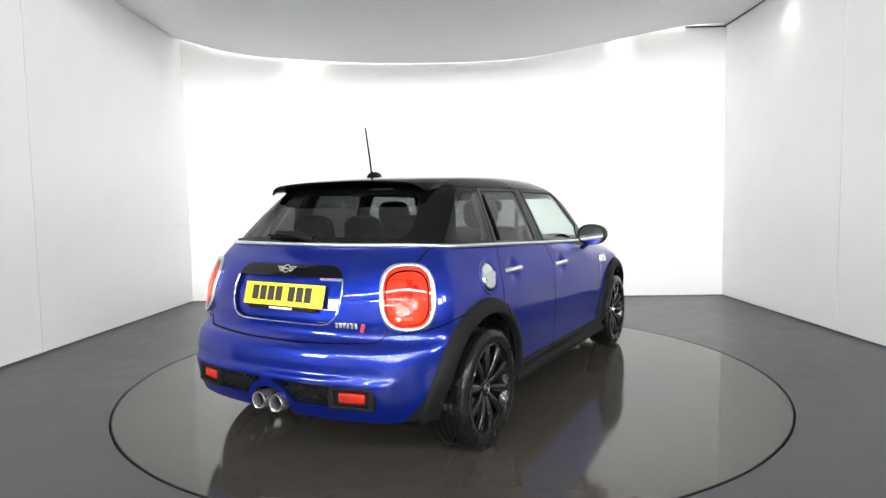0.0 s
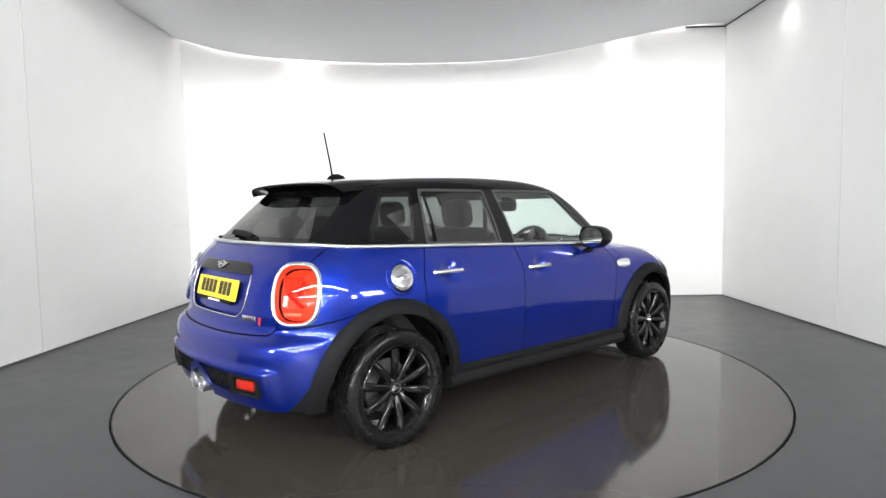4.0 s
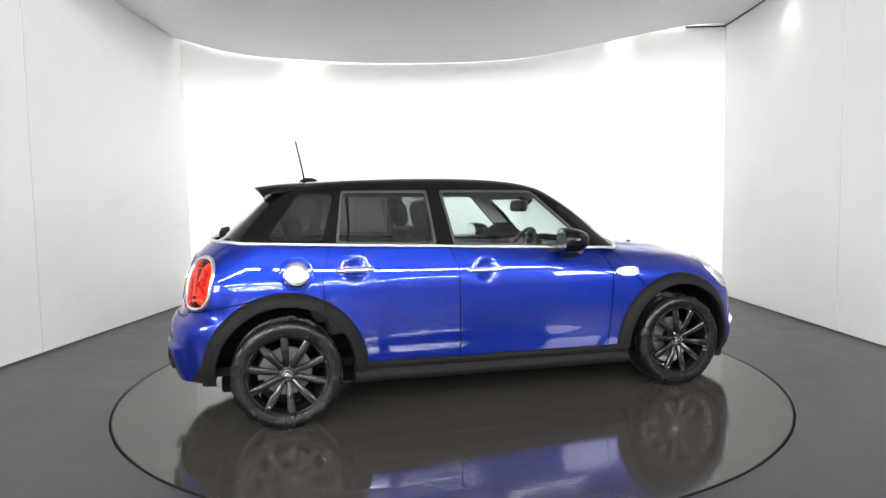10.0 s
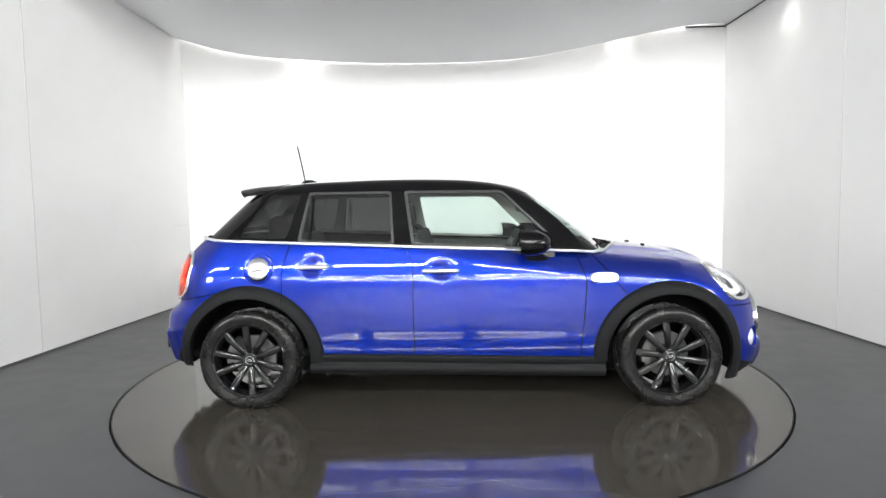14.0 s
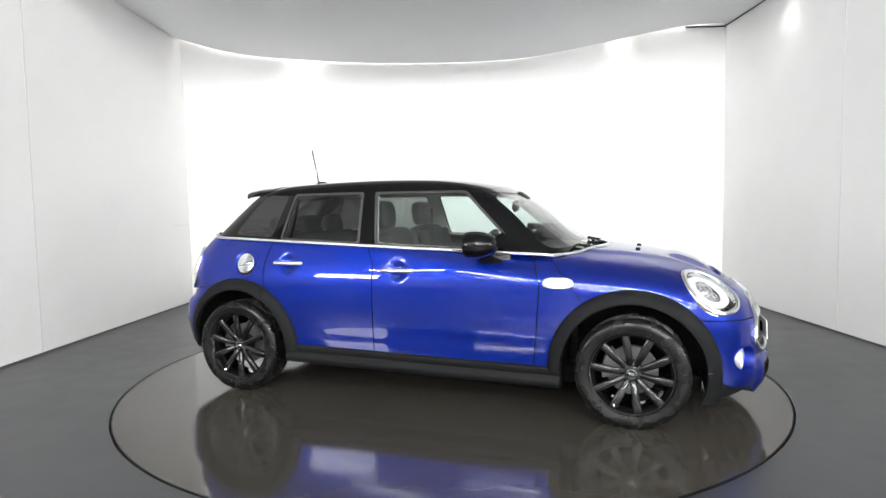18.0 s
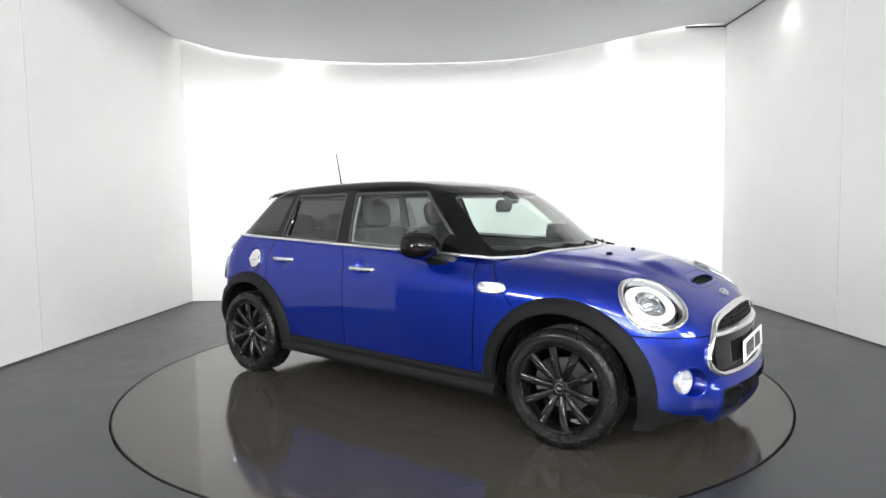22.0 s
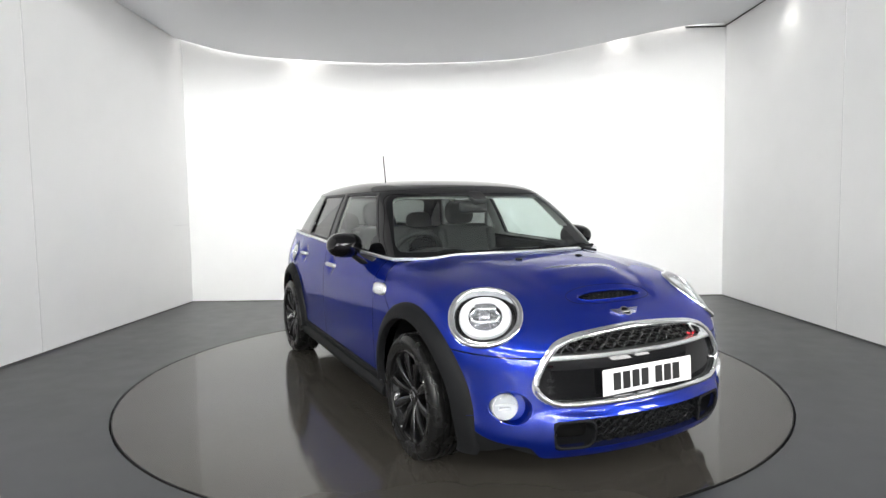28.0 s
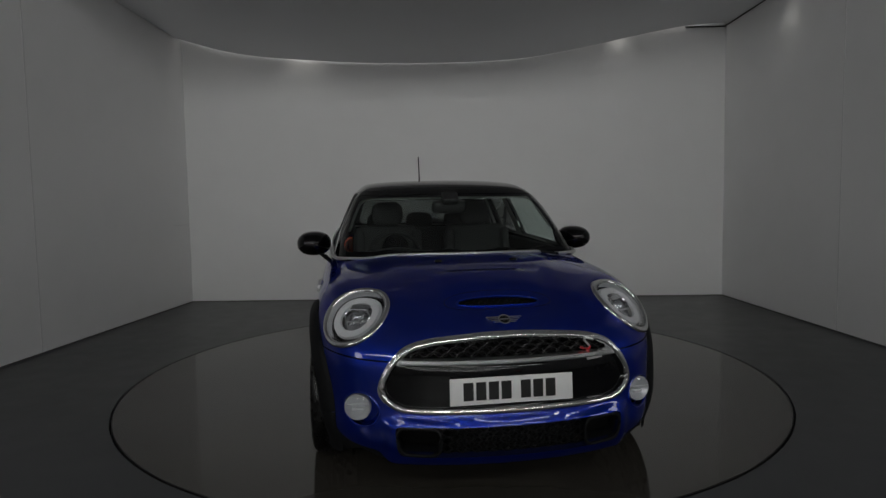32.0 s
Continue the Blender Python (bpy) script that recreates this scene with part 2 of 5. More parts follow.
def build_control_box():
    """The turntable's control box: a red lit display on a post."""
    ob = new("control_box")
    ob.matrix_basis = pose(1.87, -5.3, 0, 0, 0, 8)
    part("post", tube([(0, 0, 0.012), (0, 0, 0.72)], 0.02, 12), M_STEEL, ob)
    part("base", lathe([(0, 0.02), (0.15, 0.018), (0.16, 0.0), (0, 0.0)], 28, "z"), M_STEEL, ob)
    part("case", box(0.26, 0.10, 0.20, pose(0, 0, 0.80), 0.012), M_GREYWALL, ob)
    part("red_display", box(0.13, 0.006, 0.035, pose(0, 0.052, 0.83)), mat("glowing_red_display", (1.0, 0.03, 0.08), 0.4, emit=5.0), ob, "glowing red display")
    tagged(ob, "grey control box with a red lit display on a post", "control box")


build_control_box()


def build_wall_details():
    """Thin seams in the wall boards, a dark line at their feet, black strips as shade at the ceiling."""
    seam = mat("wall_seam_filler", (0.70, 0.70, 0.70), 0.6)
    foot_line = mat("dark_foot_line", (0.10, 0.10, 0.10), 0.8, vary=0.4, scale=8)

    def along(name, a, b, z0, z1, w, proud, m, label):
        a, b = Vector((*a, 0)), Vector((*b, 0))
        d = (b - a).normalized()
        n = Vector((-d.y, d.x, 0))
        k = Matrix((d, n, Vector((0, 0, 1)))).transposed().to_4x4()
        bm = box((b - a).length, proud * 2, z1 - z0, Matrix.Translation(((a + b) / 2).to_3d() + Vector((0, 0, (z0 + z1) / 2))) @ k)
        tagged(part(name, bm, m, smooth=False), label, "trim", kind="structure")
    lx = -3.665 + 0.180 / 5.13 * (0.66 + 1.6)
    along("trim_seam_left", (lx, 0.655), (lx, 0.665), 0.01, 4.0, 0.01, 0.0025, seam, "faint pale seam between wall boards")
    along("trim_seam_right", (3.647, 1.083), (3.647, 1.092), 0.01, 4.0, 0.01, 0.0025, seam, "faint pale seam between wall boards")
    along("trim_foot_left", (-3.664, -1.6), (-3.486, 3.525), 0.001, 0.012, 0.01, 0.010, foot_line, "dark line at the wall's foot")
    along("trim_foot_right", (3.647, -1.6), (3.647, 3.43), 0.001, 0.012, 0.01, 0.010, foot_line, "dark line at the wall's foot")
    along("trim_foot_back", (-3.48, 3.53), (3.64, 3.43), 0.001, 0.010, 0.01, 0.008, foot_line, "dark line at the wall's foot")
    along("trim_wall_crack", (-3.4975, 3.12), (-3.4875, 3.46), 1.048, 1.053, 0.01, 0.0025, seam, "faint level crack in the side wall near the corner")
    # black strips stand in for the shadow line where the ceiling meets the walls
    along("trim_shade_right", (3.645, 0.5), (3.645, 3.42), 3.512, 3.528, 0.01, 0.012, M_GAP, "black strip painted as shade between ceiling sheet and wall")
    along("trim_shade_back", (3.12, 3.435), (3.64, 3.432), 3.500, 3.514, 0.01, 0.014, M_GAP, "black strip painted as shade between ceiling sheet and wall")


build_wall_details()

edge_profile = [(R_TABLE - 0.006, 0.0012), (R_TABLE + 0.0005, 0.0012), (R_TABLE + 0.0005, -0.04)]
table = part("turntable", lathe([(0.0, 0.0), (R_TABLE - 0.004, 0.0), (R_TABLE, -0.004), (R_TABLE, -0.045), (0, -0.045)], 200, "z"), M_TABLE)
part("edge_trim", lathe(edge_profile, 200, "z"), mat("dark_edge_steel", (0.02, 0.02, 0.02), 0.4, metal=0.6), table, "dark steel edge of the turntable")
tagged(table, "polished dark grey-brown round turntable set flush in the floor", "turntable")

# ---------------------------------------------------------------- the car: its surfaces
# car space: x forward, y to its left, z up, the origin on the ground amid the wheels
M_PAINT = mat("blue_metallic_paint", (0.0018, 0.0165, 0.240), 0.34, metal=0.75, coat=1.0, coat_rough=0.008, spec=0.0, tint=(0.1, 0.18, 0.8), coat_ior=1.53)
M_BLACK = mat("gloss_black_paint", (0.0025, 0.0025, 0.003), 0.03, spec=0.32)
M_PLASTIC = mat("grained_black_plastic", (0.0085, 0.0088, 0.0095), 0.55, spec=0.08, vary=0.08, scale=60, bump=0.25, bscale=900, dist=0.0006)
M_RUBBER = mat("tyre_rubber", (0.006, 0.006, 0.006), 0.26, spec=0.24, vary=0.25, scale=14, rvary=0.12)
M_EDGE = mat("shaded_panel_edge", (0.0015, 0.003, 0.02), 0.7, spec=0.1)
M_CHROME = mat("chrome", (0.86, 0.87, 0.88), 0.10, metal=1.0)
M_BRIGHT = mat("bright_trim", (0.90, 0.905, 0.91), 0.30, metal=1.0)
M_FOG = mat("fluted_lamp_glass", (0.60, 0.61, 0.63), 0.25, metal=0.4, vary=0.12, scale=60)
M_FOGRED = mat("red_fog_plastic", (0.34, 0.012, 0.006), 0.15, vary=0.3, scale=40)
M_LAMPEDGE = mat("deep_red_lamp_plastic", (0.36, 0.018, 0.008), 0.2)
M_SATIN = mat("satin_grey_trim", (0.036, 0.036, 0.038), 0.5, spec=0.3)
M_RIM = mat("gloss_black_alloy", (0.005, 0.005, 0.0055), 0.07, spec=0.55)
M_GRILLE = mat("satin_black_mesh", (0.009, 0.009, 0.010), 0.3, spec=0.4)
M_DISC = mat("brushed_brake_steel", (0.14, 0.14, 0.14), 0.5, metal=1.0, vary=0.1, scale=40)
M_VOID = mat("matt_black_void", (0.004, 0.004, 0.004), 0.9, spec=0.08)
M_CLOTH = mat("charcoal_seat_cloth", (0.034, 0.034, 0.035), 0.85, vary=0.15, scale=90, bump=0.3, bscale=600)
M_DASH = mat("dark_dash_plastic", (0.015, 0.015, 0.016), 0.5, vary=0.1, scale=50, bump=0.15, bscale=700)
M_LINER = mat("pale_headlining", (0.42, 0.415, 0.40), 0.9, vary=0.05)
M_GLASS = glass_mat("clear_green_glass", (0.78, 0.86, 0.83))
M_TINT = glass_mat("dark_privacy_glass", (0.21, 0.22, 0.215))
M_REAR_TINT = glass_mat("rear_privacy_glass", (0.165, 0.175, 0.17))
M_DARK_TINT = glass_mat("darkest_privacy_glass", (0.13, 0.138, 0.135))
M_LENS = glass_mat("clear_lamp_lens", (0.96, 0.97, 0.98))
M_RED = glass_mat("red_lamp_lens", (1.0, 0.20, 0.10), 1.35)
M_REFL = mat("bright_reflector", (0.50, 0.51, 0.53), 0.26, metal=0.9)
M_LAMPRED = mat("red_lamp_plastic", (0.85, 0.14, 0.055), 0.28, vary=0.1, scale=50)
M_YELLOW = mat("yellow_plate_film", (0.83, 0.62, 0.02), 0.45)
M_WHITE = mat("white_plate_film", (0.80, 0.80, 0.80), 0.4)
M_INK = mat("black_plate_ink", (0.008, 0.008, 0.008), 0.5)
M_REDINK = mat("red_badge_enamel", (0.55, 0.02, 0.03), 0.3, coat=0.5)
M_BACK = mat("dark_lamp_back", (0.02, 0.02, 0.02), 0.4)
M_DRL = mat("white_light_ring", (0.66, 0.67, 0.69), 0.3)

HUB_X, HUB_Z = 1.2835, 0.308


def smax(a, b, k):
    h = np.maximum(k - np.abs(a - b), 0) / k
    return np.maximum(a, b) + h * h * k * 0.25


def step(t):
    return 1 / (1 + np.exp(-np.clip(t, -40, 40)))


HANDLES = ((-0.888, 0.877), (-0.097, 0.845))


def belt(x):
    return 0.981 - 0.0415 * np.asarray(x)


side_z = curve((0.10, 0.25, 0.36, 0.47, 0.60, 0.72, 0.78, 0.81, 0.84, 0.87, 0.93, 1.00, 1.10),
               (0.758, 0.798, 0.813, 0.822, 0.828, 0.8265, 0.824, 0.8205, 0.8140, 0.8060, 0.788, 0.765, 0.724))
side_x = curve((-2.0, -1.65, -1.2, -0.4, 0.4, 1.1, 1.55, 2.0), (-0.075, -0.032, -0.004, 0.002, 0.004, 0.002, -0.016, -0.06))
nose_z = curve((0.10, 0.19, 0.25, 0.30, 0.36, 0.46, 0.58, 0.68, 0.76, 0.84, 0.95), (1.93, 2.003, 2.032, 2.038, 2.030, 2.02, 2.005, 1.965, 1.905, 1.82, 1.66))
tail_z = curve((0.15, 0.25, 0.35, 0.47, 0.54, 0.595, 0.635, 0.72, 0.85, 0.96, 1.05, 1.2), (1.82, 1.91, 1.950, 1.972, 1.970, 1.950, 1.900, 1.890, 1.862, 1.805, 1.71, 1.52))
hood_x = curve((0.0, 0.45, 0.75, 1.06, 1.25, 1.45, 1.62, 1.76, 1.90, 2.1), (1.12, 1.045, 0.998, 0.963, 0.943, 0.911, 0.862, 0.808, 0.740, 0.62))
roof_x = curve((-1.5, -1.25, -1.0, -0.7, -0.4, -0.1, 0.1, 0.28, 0.42, 0.6), (1.362, 1.398, 1.419, 1.431, 1.436, 1.432, 1.421, 1.397, 1.362, 1.28))


def body_field(p):
    x, a, z = p[:, 0], np.abs(p[:, 1]), p[:, 2]
    side = a - side_z(z) - side_x(x)
    # a shallow sculpted hollow along the lower doors
    side = side + 0.0020 * np.exp(-((z - 0.425) / 0.045) ** 2) * np.exp(-(x / 0.95) ** 4)
    dome = 0.013 * step((0.47 - 0.20 * (x - 1.05) - a) / 0.022) * step((1.60 - x) / 0.07)
    scoop = 0.024 * np.exp(-(a / 0.235) ** 6) * np.exp(-((x - 1.60) / 0.11) ** 4)
    top = z - (hood_x(x) - 0.06 * a ** 2 - 0.11 * a ** 4 + dome + scoop)
    # dished hollows behind the door handles
    for hx, hz in HANDLES:
        side = side + 0.020 * np.exp(-(np.hypot(x - hx, z - hz) / 0.052) ** 3)
    # raised lips round the front intake and the rear outlet
    lip = 0.024 * step((0.526 - a) / 0.010) * step((0.358 - z) / 0.006)
    lip2 = 0.024 * step((0.645 - a) / 0.010) * step((0.470 - z) / 0.006)
    nose = x - (nose_z(z) - 0.29 * a ** 2 - 0.20 * a ** 4 + lip)
    tail = -x - (tail_z(z) - 0.15 * a ** 2 - 0.26 * a ** 4 + lip2)
    f = smax(smax(nose, side, 0.23), tail, 0.17)
    return smax(f, top, 0.13)


def cabin_field(p):
    x, a, z = p[:, 0], np.abs(p[:, 1]), p[:, 2]
    side = a - (0.750 - 0.36 * (z - 1.0) - 0.22 * (z - 1.0) ** 2 - 0.016 * (x + 0.35) ** 2 - 0.006 * (x + 0.35) ** 4)
    screen = (x - (1.012 - 1.19 * (z - 0.945) - 0.20 * a ** 2 - 0.15 * a ** 4)) * 0.65
    back = (-x - (1.675 - 1.06 * (z - 1.047) - 0.14 * a ** 2 - 0.12 * a ** 4)) * 0.69
    top = z - (roof_x(x) - 0.045 * a ** 2 - 0.16 * a ** 4)
    f = smax(smax(screen, side, 0.09), back, 0.15)
    return smax(f, top, 0.075)


def gradient(field, p):
    e = 1e-4
    g = np.stack([field(p + e * d) - field(p - e * d) for d in np.eye(3)], 1)
    return g / np.maximum(np.linalg.norm(g, axis=1, keepdims=True), 1e-9)


def march(field, o, d, far=3.0):
    """First crossing of the field along rays that start inside."""
    lo, hi = np.zeros(len(o)), np.full(len(o), far)
    for _ in range(34):
        m = (lo + hi) / 2
        inside = field(o + d * m[:, None]) < 0
        lo, hi = np.where(inside, m, lo), np.where(inside, hi, m)
    return o + d * lo[:, None]


def shell(field, s0, s1, sz, x0, x1, hw, z0, z1, nx, ny, nz):
    """The right half of a body as a quad sheet: rays from a spine through a gridded box."""
    index, pts = {}, []

    def vert(i, j, k):
        if (i, j, k) not in index:
            index[(i, j, k)] = len(pts)
            pts.append((x0 + (x1 - x0) * i / nx, -hw + hw * j / ny, z0 + (z1 - z0) * k / nz))
        return index[(i, j, k)]

    F = []
    for i in range(nx):
        for k in range(nz):
            F.append((vert(i, 0, k), vert(i + 1, 0, k), vert(i + 1, 0, k + 1), vert(i, 0, k + 1)))
        for j in range(ny):
            F.append((vert(i, j, nz), vert(i + 1, j, nz), vert(i + 1, j + 1, nz), vert(i, j + 1, nz)))
    for j in range(ny):
        for k in range(nz):
            F.append((vert(nx, j, k), vert(nx, j + 1, k), vert(nx, j + 1, k + 1), vert(nx, j, k + 1)))
            F.append((vert(0, j + 1, k), vert(0, j, k), vert(0, j, k + 1), vert(0, j + 1, k + 1)))
    P = np.array(pts)
    O = np.stack([np.clip(P[:, 0], s0, s1), np.zeros(len(P)), np.full(len(P), sz)], 1)
    D = P - O
    D /= np.linalg.norm(D, axis=1, keepdims=True)
    return march(field, O, D), F


def clip(S, f):
    """The piece of a sheet where f <= 0, cut cleanly along f = 0."""
    V, F = S
    d = f(V)
    d = np.where(np.abs(d) < 2e-6, 0.0, d)
    pos = (d > 0).tolist()
    zero = (d == 0).tolist()
    pairs, keep, cutf = {}, [], []
    for face in F:
        n = sum([pos[i] for i in face])
        if n == 0:
            keep.append(face)
        elif n < len(face):
            cutf.append(face)
            for a, b in zip(face, face[1:] + face[:1]):
                if pos[a] != pos[b] and not zero[a] and not zero[b]:
                    pairs.setdefault((min(a, b), max(a, b)), 0)
    if pairs:
        ab = np.array(list(pairs))
        A, B = V[ab[:, 0]], V[ab[:, 1]]
        sa = (d > 0)[ab[:, 0]]
        lo, hi = np.zeros(len(ab)), np.ones(len(ab))
        for _ in range(18):
            m = (lo + hi) / 2
            s = f(A + (B - A) * m[:, None]) > 0
            lo, hi = np.where(s == sa, m, lo), np.where(s == sa, hi, m)
        for i, k in enumerate(pairs):
            pairs[k] = len(V) + i
        V = np.concatenate([V, A + (B - A) * lo[:, None]])
    for face in cutf:
        g = []
        for a, b in zip(face, face[1:] + face[:1]):
            if not pos[a]:
                g.append(a)
            if pos[a] != pos[b] and not zero[a] and not zero[b]:
                g.append(pairs[(min(a, b), max(a, b))])
        g = [q for i, q in enumerate(g) if q != g[i - 1]]
        if len(g) >= 3:
            keep.append(tuple(g))
    return V, keep


def both(S, f, gap=0.0):
    return clip(S, lambda p: f(p) + gap), clip(S, lambda p: gap - f(p))


def loop_normals(me, faces, surf, N):
    fn = np.zeros(len(me.polygons) * 3)
    me.polygons.foreach_get("normal", fn)
    fn, N, out = fn.reshape(-1, 3).tolist(), N.tolist(), []
    for k, (f, s) in enumerate(zip(faces, surf)):
        out += [N[i] for i in f] if s else [fn[k]] * len(f)
    return out


def sheet_part(name, S, field, material, parent, label="", depth=0.012, lift=0.0, mirror="join", shift=None):
    """Give a sheet its folded-in edge and exact normals, and link it: joined to its mirror image, or as a pair."""
    V, F = S
    used = sorted({i for f in F for i in f})
    if not used:
        return []
    remap = {o: n for n, o in enumerate(used)}
    V, F = V[used], [tuple(remap[i] for i in f) for f in F]
    N = gradient(field, V)
    V = V + N * lift
    mid = np.abs(V[:, 1]) < 3e-4
    edges = {}
    for f in F:
        for a, b in zip(f, f[1:] + f[:1]):
            edges.setdefault((min(a, b), max(a, b)), []).append((a, b))
    rim = [e[0] for k, e in edges.items() if len(e) == 1 and not (mid[k[0]] and mid[k[1]])]
    walls, low = [], {}
    base = len(V)
    if depth:
        for a, b in rim:
            for q in (a, b):
                low.setdefault(q, base + len(low))
            walls.append((b, a, low[a], low[b]))
        if low:
            V = np.concatenate([V, V[list(low)] - N[list(low)] * depth])
    faces, surf = F + walls, [True] * len(F) + [False] * len(walls)

    def dress(me, surf):
        me.materials.append(material)
        if material is M_PAINT:
            me.materials.append(M_EDGE)
            me.polygons.foreach_set("material_index", [0 if s else 1 for s in surf])

    def make(V, faces, N):
        me = mesh_of(name, V, faces)
        loops = loop_normals(me, faces, surf, N)
        me.polygons.foreach_set("use_smooth", [True] * len(me.polygons))
        me.normals_split_custom_set(loops)
        dress(me, surf)
        return part(name, me, material, parent, label)

    flip = np.array([1, -1, 1])
    if mirror == "none":
        return [make(V, faces, N)]
    V2, F2, N2 = V * flip, [f[::-1] for f in faces], N * flip
    if mirror == "pair":
        return [make(V, faces, N), make(V2, F2, N2)]
    # joined: share the vertices on the centre line
    n, ren, extra = len(V), {}, []
    for i in range(n):
        if i < len(mid) and mid[i]:
            ren[i] = i
        else:
            ren[i] = n + len(extra)
            extra.append(i)
    VV = np.concatenate([V, V2[extra]])
    FF = faces + [tuple(ren[i] for i in f) for f in F2]
    NN = np.zeros_like(VV)
    NN[:len(N)] = N
    for i in range(len(N)):
        if ren[i] != i:
            NN[ren[i]] = N2[i]
    surf = surf + surf
    me = mesh_of(name, VV, FF)
    loops = loop_normals(me, FF, surf, NN)
    me.polygons.foreach_set("use_smooth", [True] * len(me.polygons))
    me.normals_split_custom_set(loops)
    dress(me, surf)
    return [part(name, me, material, parent, label)]


def poly(points, r=0.02):
    """Signed distance-like field of a convex outline, its corners eased by r. Points run anticlockwise."""
    P = np.array(points, float)
    Q = np.roll(P, -1, axis=0)
    T = (Q - P) / np.linalg.norm(Q - P, axis=1, keepdims=True)

    def f(u, v):
        out = None
        for (px, py), (tx, ty) in zip(P, T):
            e = (u - px) * ty - (v - py) * tx
            out = e if out is None else smax(out, e, r)
        return out
    return f


def oval(u0, v0, ru, rv, n=2.0):
    def f(u, v):
        q = (np.abs((u - u0) / ru) ** n + np.abs((v - v0) / rv) ** n) ** (1 / n)
        return (q - 1) * min(ru, rv)
    return f


def many_on_side(xs, zs, field=body_field):
    o = np.stack([np.array(xs, float), np.zeros(len(xs)), np.array(zs, float)], 1)
    return march(field, o, np.tile((0.0, -1.0, 0.0), (len(o), 1)), 1.2)


def many_on_end(ys, zs, way, field=body_field):
    o = np.stack([np.full(len(ys), 0.9 * way), np.array(ys, float), np.array(zs, float)], 1)
    return march(field, o, np.tile((float(way), 0.0, 0.0), (len(o), 1)), 1.4)


def many_on_top(xs, ys, field=body_field):
    o = np.stack([np.array(xs, float), np.array(ys, float), np.full(len(xs), 0.45)], 1)
    return march(field, o, np.tile((0.0, 0.0, 1.0), (len(o), 1)), 0.8)


def on_side(x, z, field=body_field):
    """The right flank's point at (x, z)."""
    return many_on_side([x], [z], field)[0]


def on_end(y, z, way, field=body_field):
    """The point of the nose (way 1) or the tail (way -1) at (y, z)."""
    return many_on_end([y], [z], way, field)[0]


car = new("car")

# ---------------------------------------------------------------- the car: panels
GAP = 0.0030
SCOOP_X = 1.765


def circle_xz(cx, cz, r):
    return lambda p: np.hypot(p[:, 0] - cx, p[:, 2] - cz) - r


def lamp_frame(c, n):
    """Axes across and up a lamp's face."""
    n = Vector(n).normalized()
    u = Vector((0, 0, 1)).cross(n).normalized()
    return np.array(c), np.array(u), np.array(n.cross(u)), np.array(n)


HEAD = lamp_frame((1.690, -0.640, 0.755), (0.74, -0.42, 0.46))
TAIL = lamp_frame((-1.752, -0.658, 0.830), (-0.78, -0.60, 0.17))


def lamp_field(fr, ru, rv, n):
    c, u, v, w = fr
    o = oval(0, 0, ru, rv, n)
    return lambda p: np.maximum(o((p - c) @ u, (p - c) @ v), -((p - c) @ w) - 0.16)


f_head = lamp_field(HEAD, 0.163, 0.157, 2.1)
f_tail = lamp_field(TAIL, 0.126, 0.154, 2.8)


grille_yz = poly(((-0.475, 0.386), (0.475, 0.386), (0.556, 0.450), (0.553, 0.520), (0.470, 0.640), (0.400, 0.674), (0.20, 0.700), (0.0, 0.708),
                    (-0.20, 0.700), (-0.400, 0.674), (-0.470, 0.640), (-0.553, 0.520), (-0.556, 0.450)), 0.035)


def f_grille(p):
    return np.maximum(grille_yz(p[:, 1], p[:, 2]), 1.5 - p[:, 0])


f_intake_yz = poly(((-0.476, 0.207), (0.476, 0.207), (0.494, 0.338), (-0.494, 0.338)), 0.03)


def f_intake(p):
    return np.maximum(f_intake_yz(p[:, 1], p[:, 2]), 1.4 - p[:, 0])


fog_oval = oval(-0.624, 0.388, 0.072, 0.070)


def f_fog(p):
    return np.maximum(fog_oval(p[:, 1], p[:, 2]), 1.4 - p[:, 0])


rear_slot = poly(((-0.580, 0.337), (0.580, 0.337), (0.575, 0.440), (-0.575, 0.440)), 0.04)


def f_slot(p):
    y, z = p[:, 1], p[:, 2]
    notch = 0.150 - np.hypot(y, (z - 0.300) * 1.15)
    return np.maximum(np.maximum(rear_slot(y, z), notch), p[:, 0] + 1.4)


def f_pipes(p):
    return np.maximum(np.hypot(p[:, 1], (p[:, 2] - 0.29) * 1.15) - 0.120, p[:, 0] + 1.4)


scoop_yx = oval(0, SCOOP_X, 0.190, 0.030, 2.5)


def f_scoop(p):
    return np.maximum(scoop_yx(p[:, 1], p[:, 0]), 0.6 - p[:, 2])


def f_cowl(p):
    return np.minimum(p[:, 2] - belt(p[:, 0]), 1.115 - 0.52 * p[:, 1] ** 2 - p[:, 0])


def f_bonnet(p):
    """Inside the clamshell bonnet."""
    x, y, z = p.T
    rear = 0.800 + 0.787 * np.maximum(0.972 - z, 0) - x
    low = 0.612 - 0.06 * (x - 1.6) - z
    return np.maximum(np.where(z > 0.93, 0.79 - x, rear), low)


def f_tailgate(p):
    x, y, z = p.T
    edge = 0.672 - 0.10 * np.clip((1.05 - z) / 0.4, 0, 1)
    return np.maximum(np.maximum(smax(np.abs(y) - edge, 0.612 + 0.05 * np.abs(y) ** 2 - z, 0.05), x + 1.3), -1)


recess_yz = poly(((-0.30, 0.690), (0.30, 0.690), (0.350, 0.745), (0.352, 0.905), (0.30, 0.962), (-0.30, 0.962), (-0.352, 0.905), (-0.350, 0.745)), 0.04)


def f_recess(p):
    return np.maximum(recess_yz(p[:, 1], p[:, 2]), p[:, 0] + 1.4)


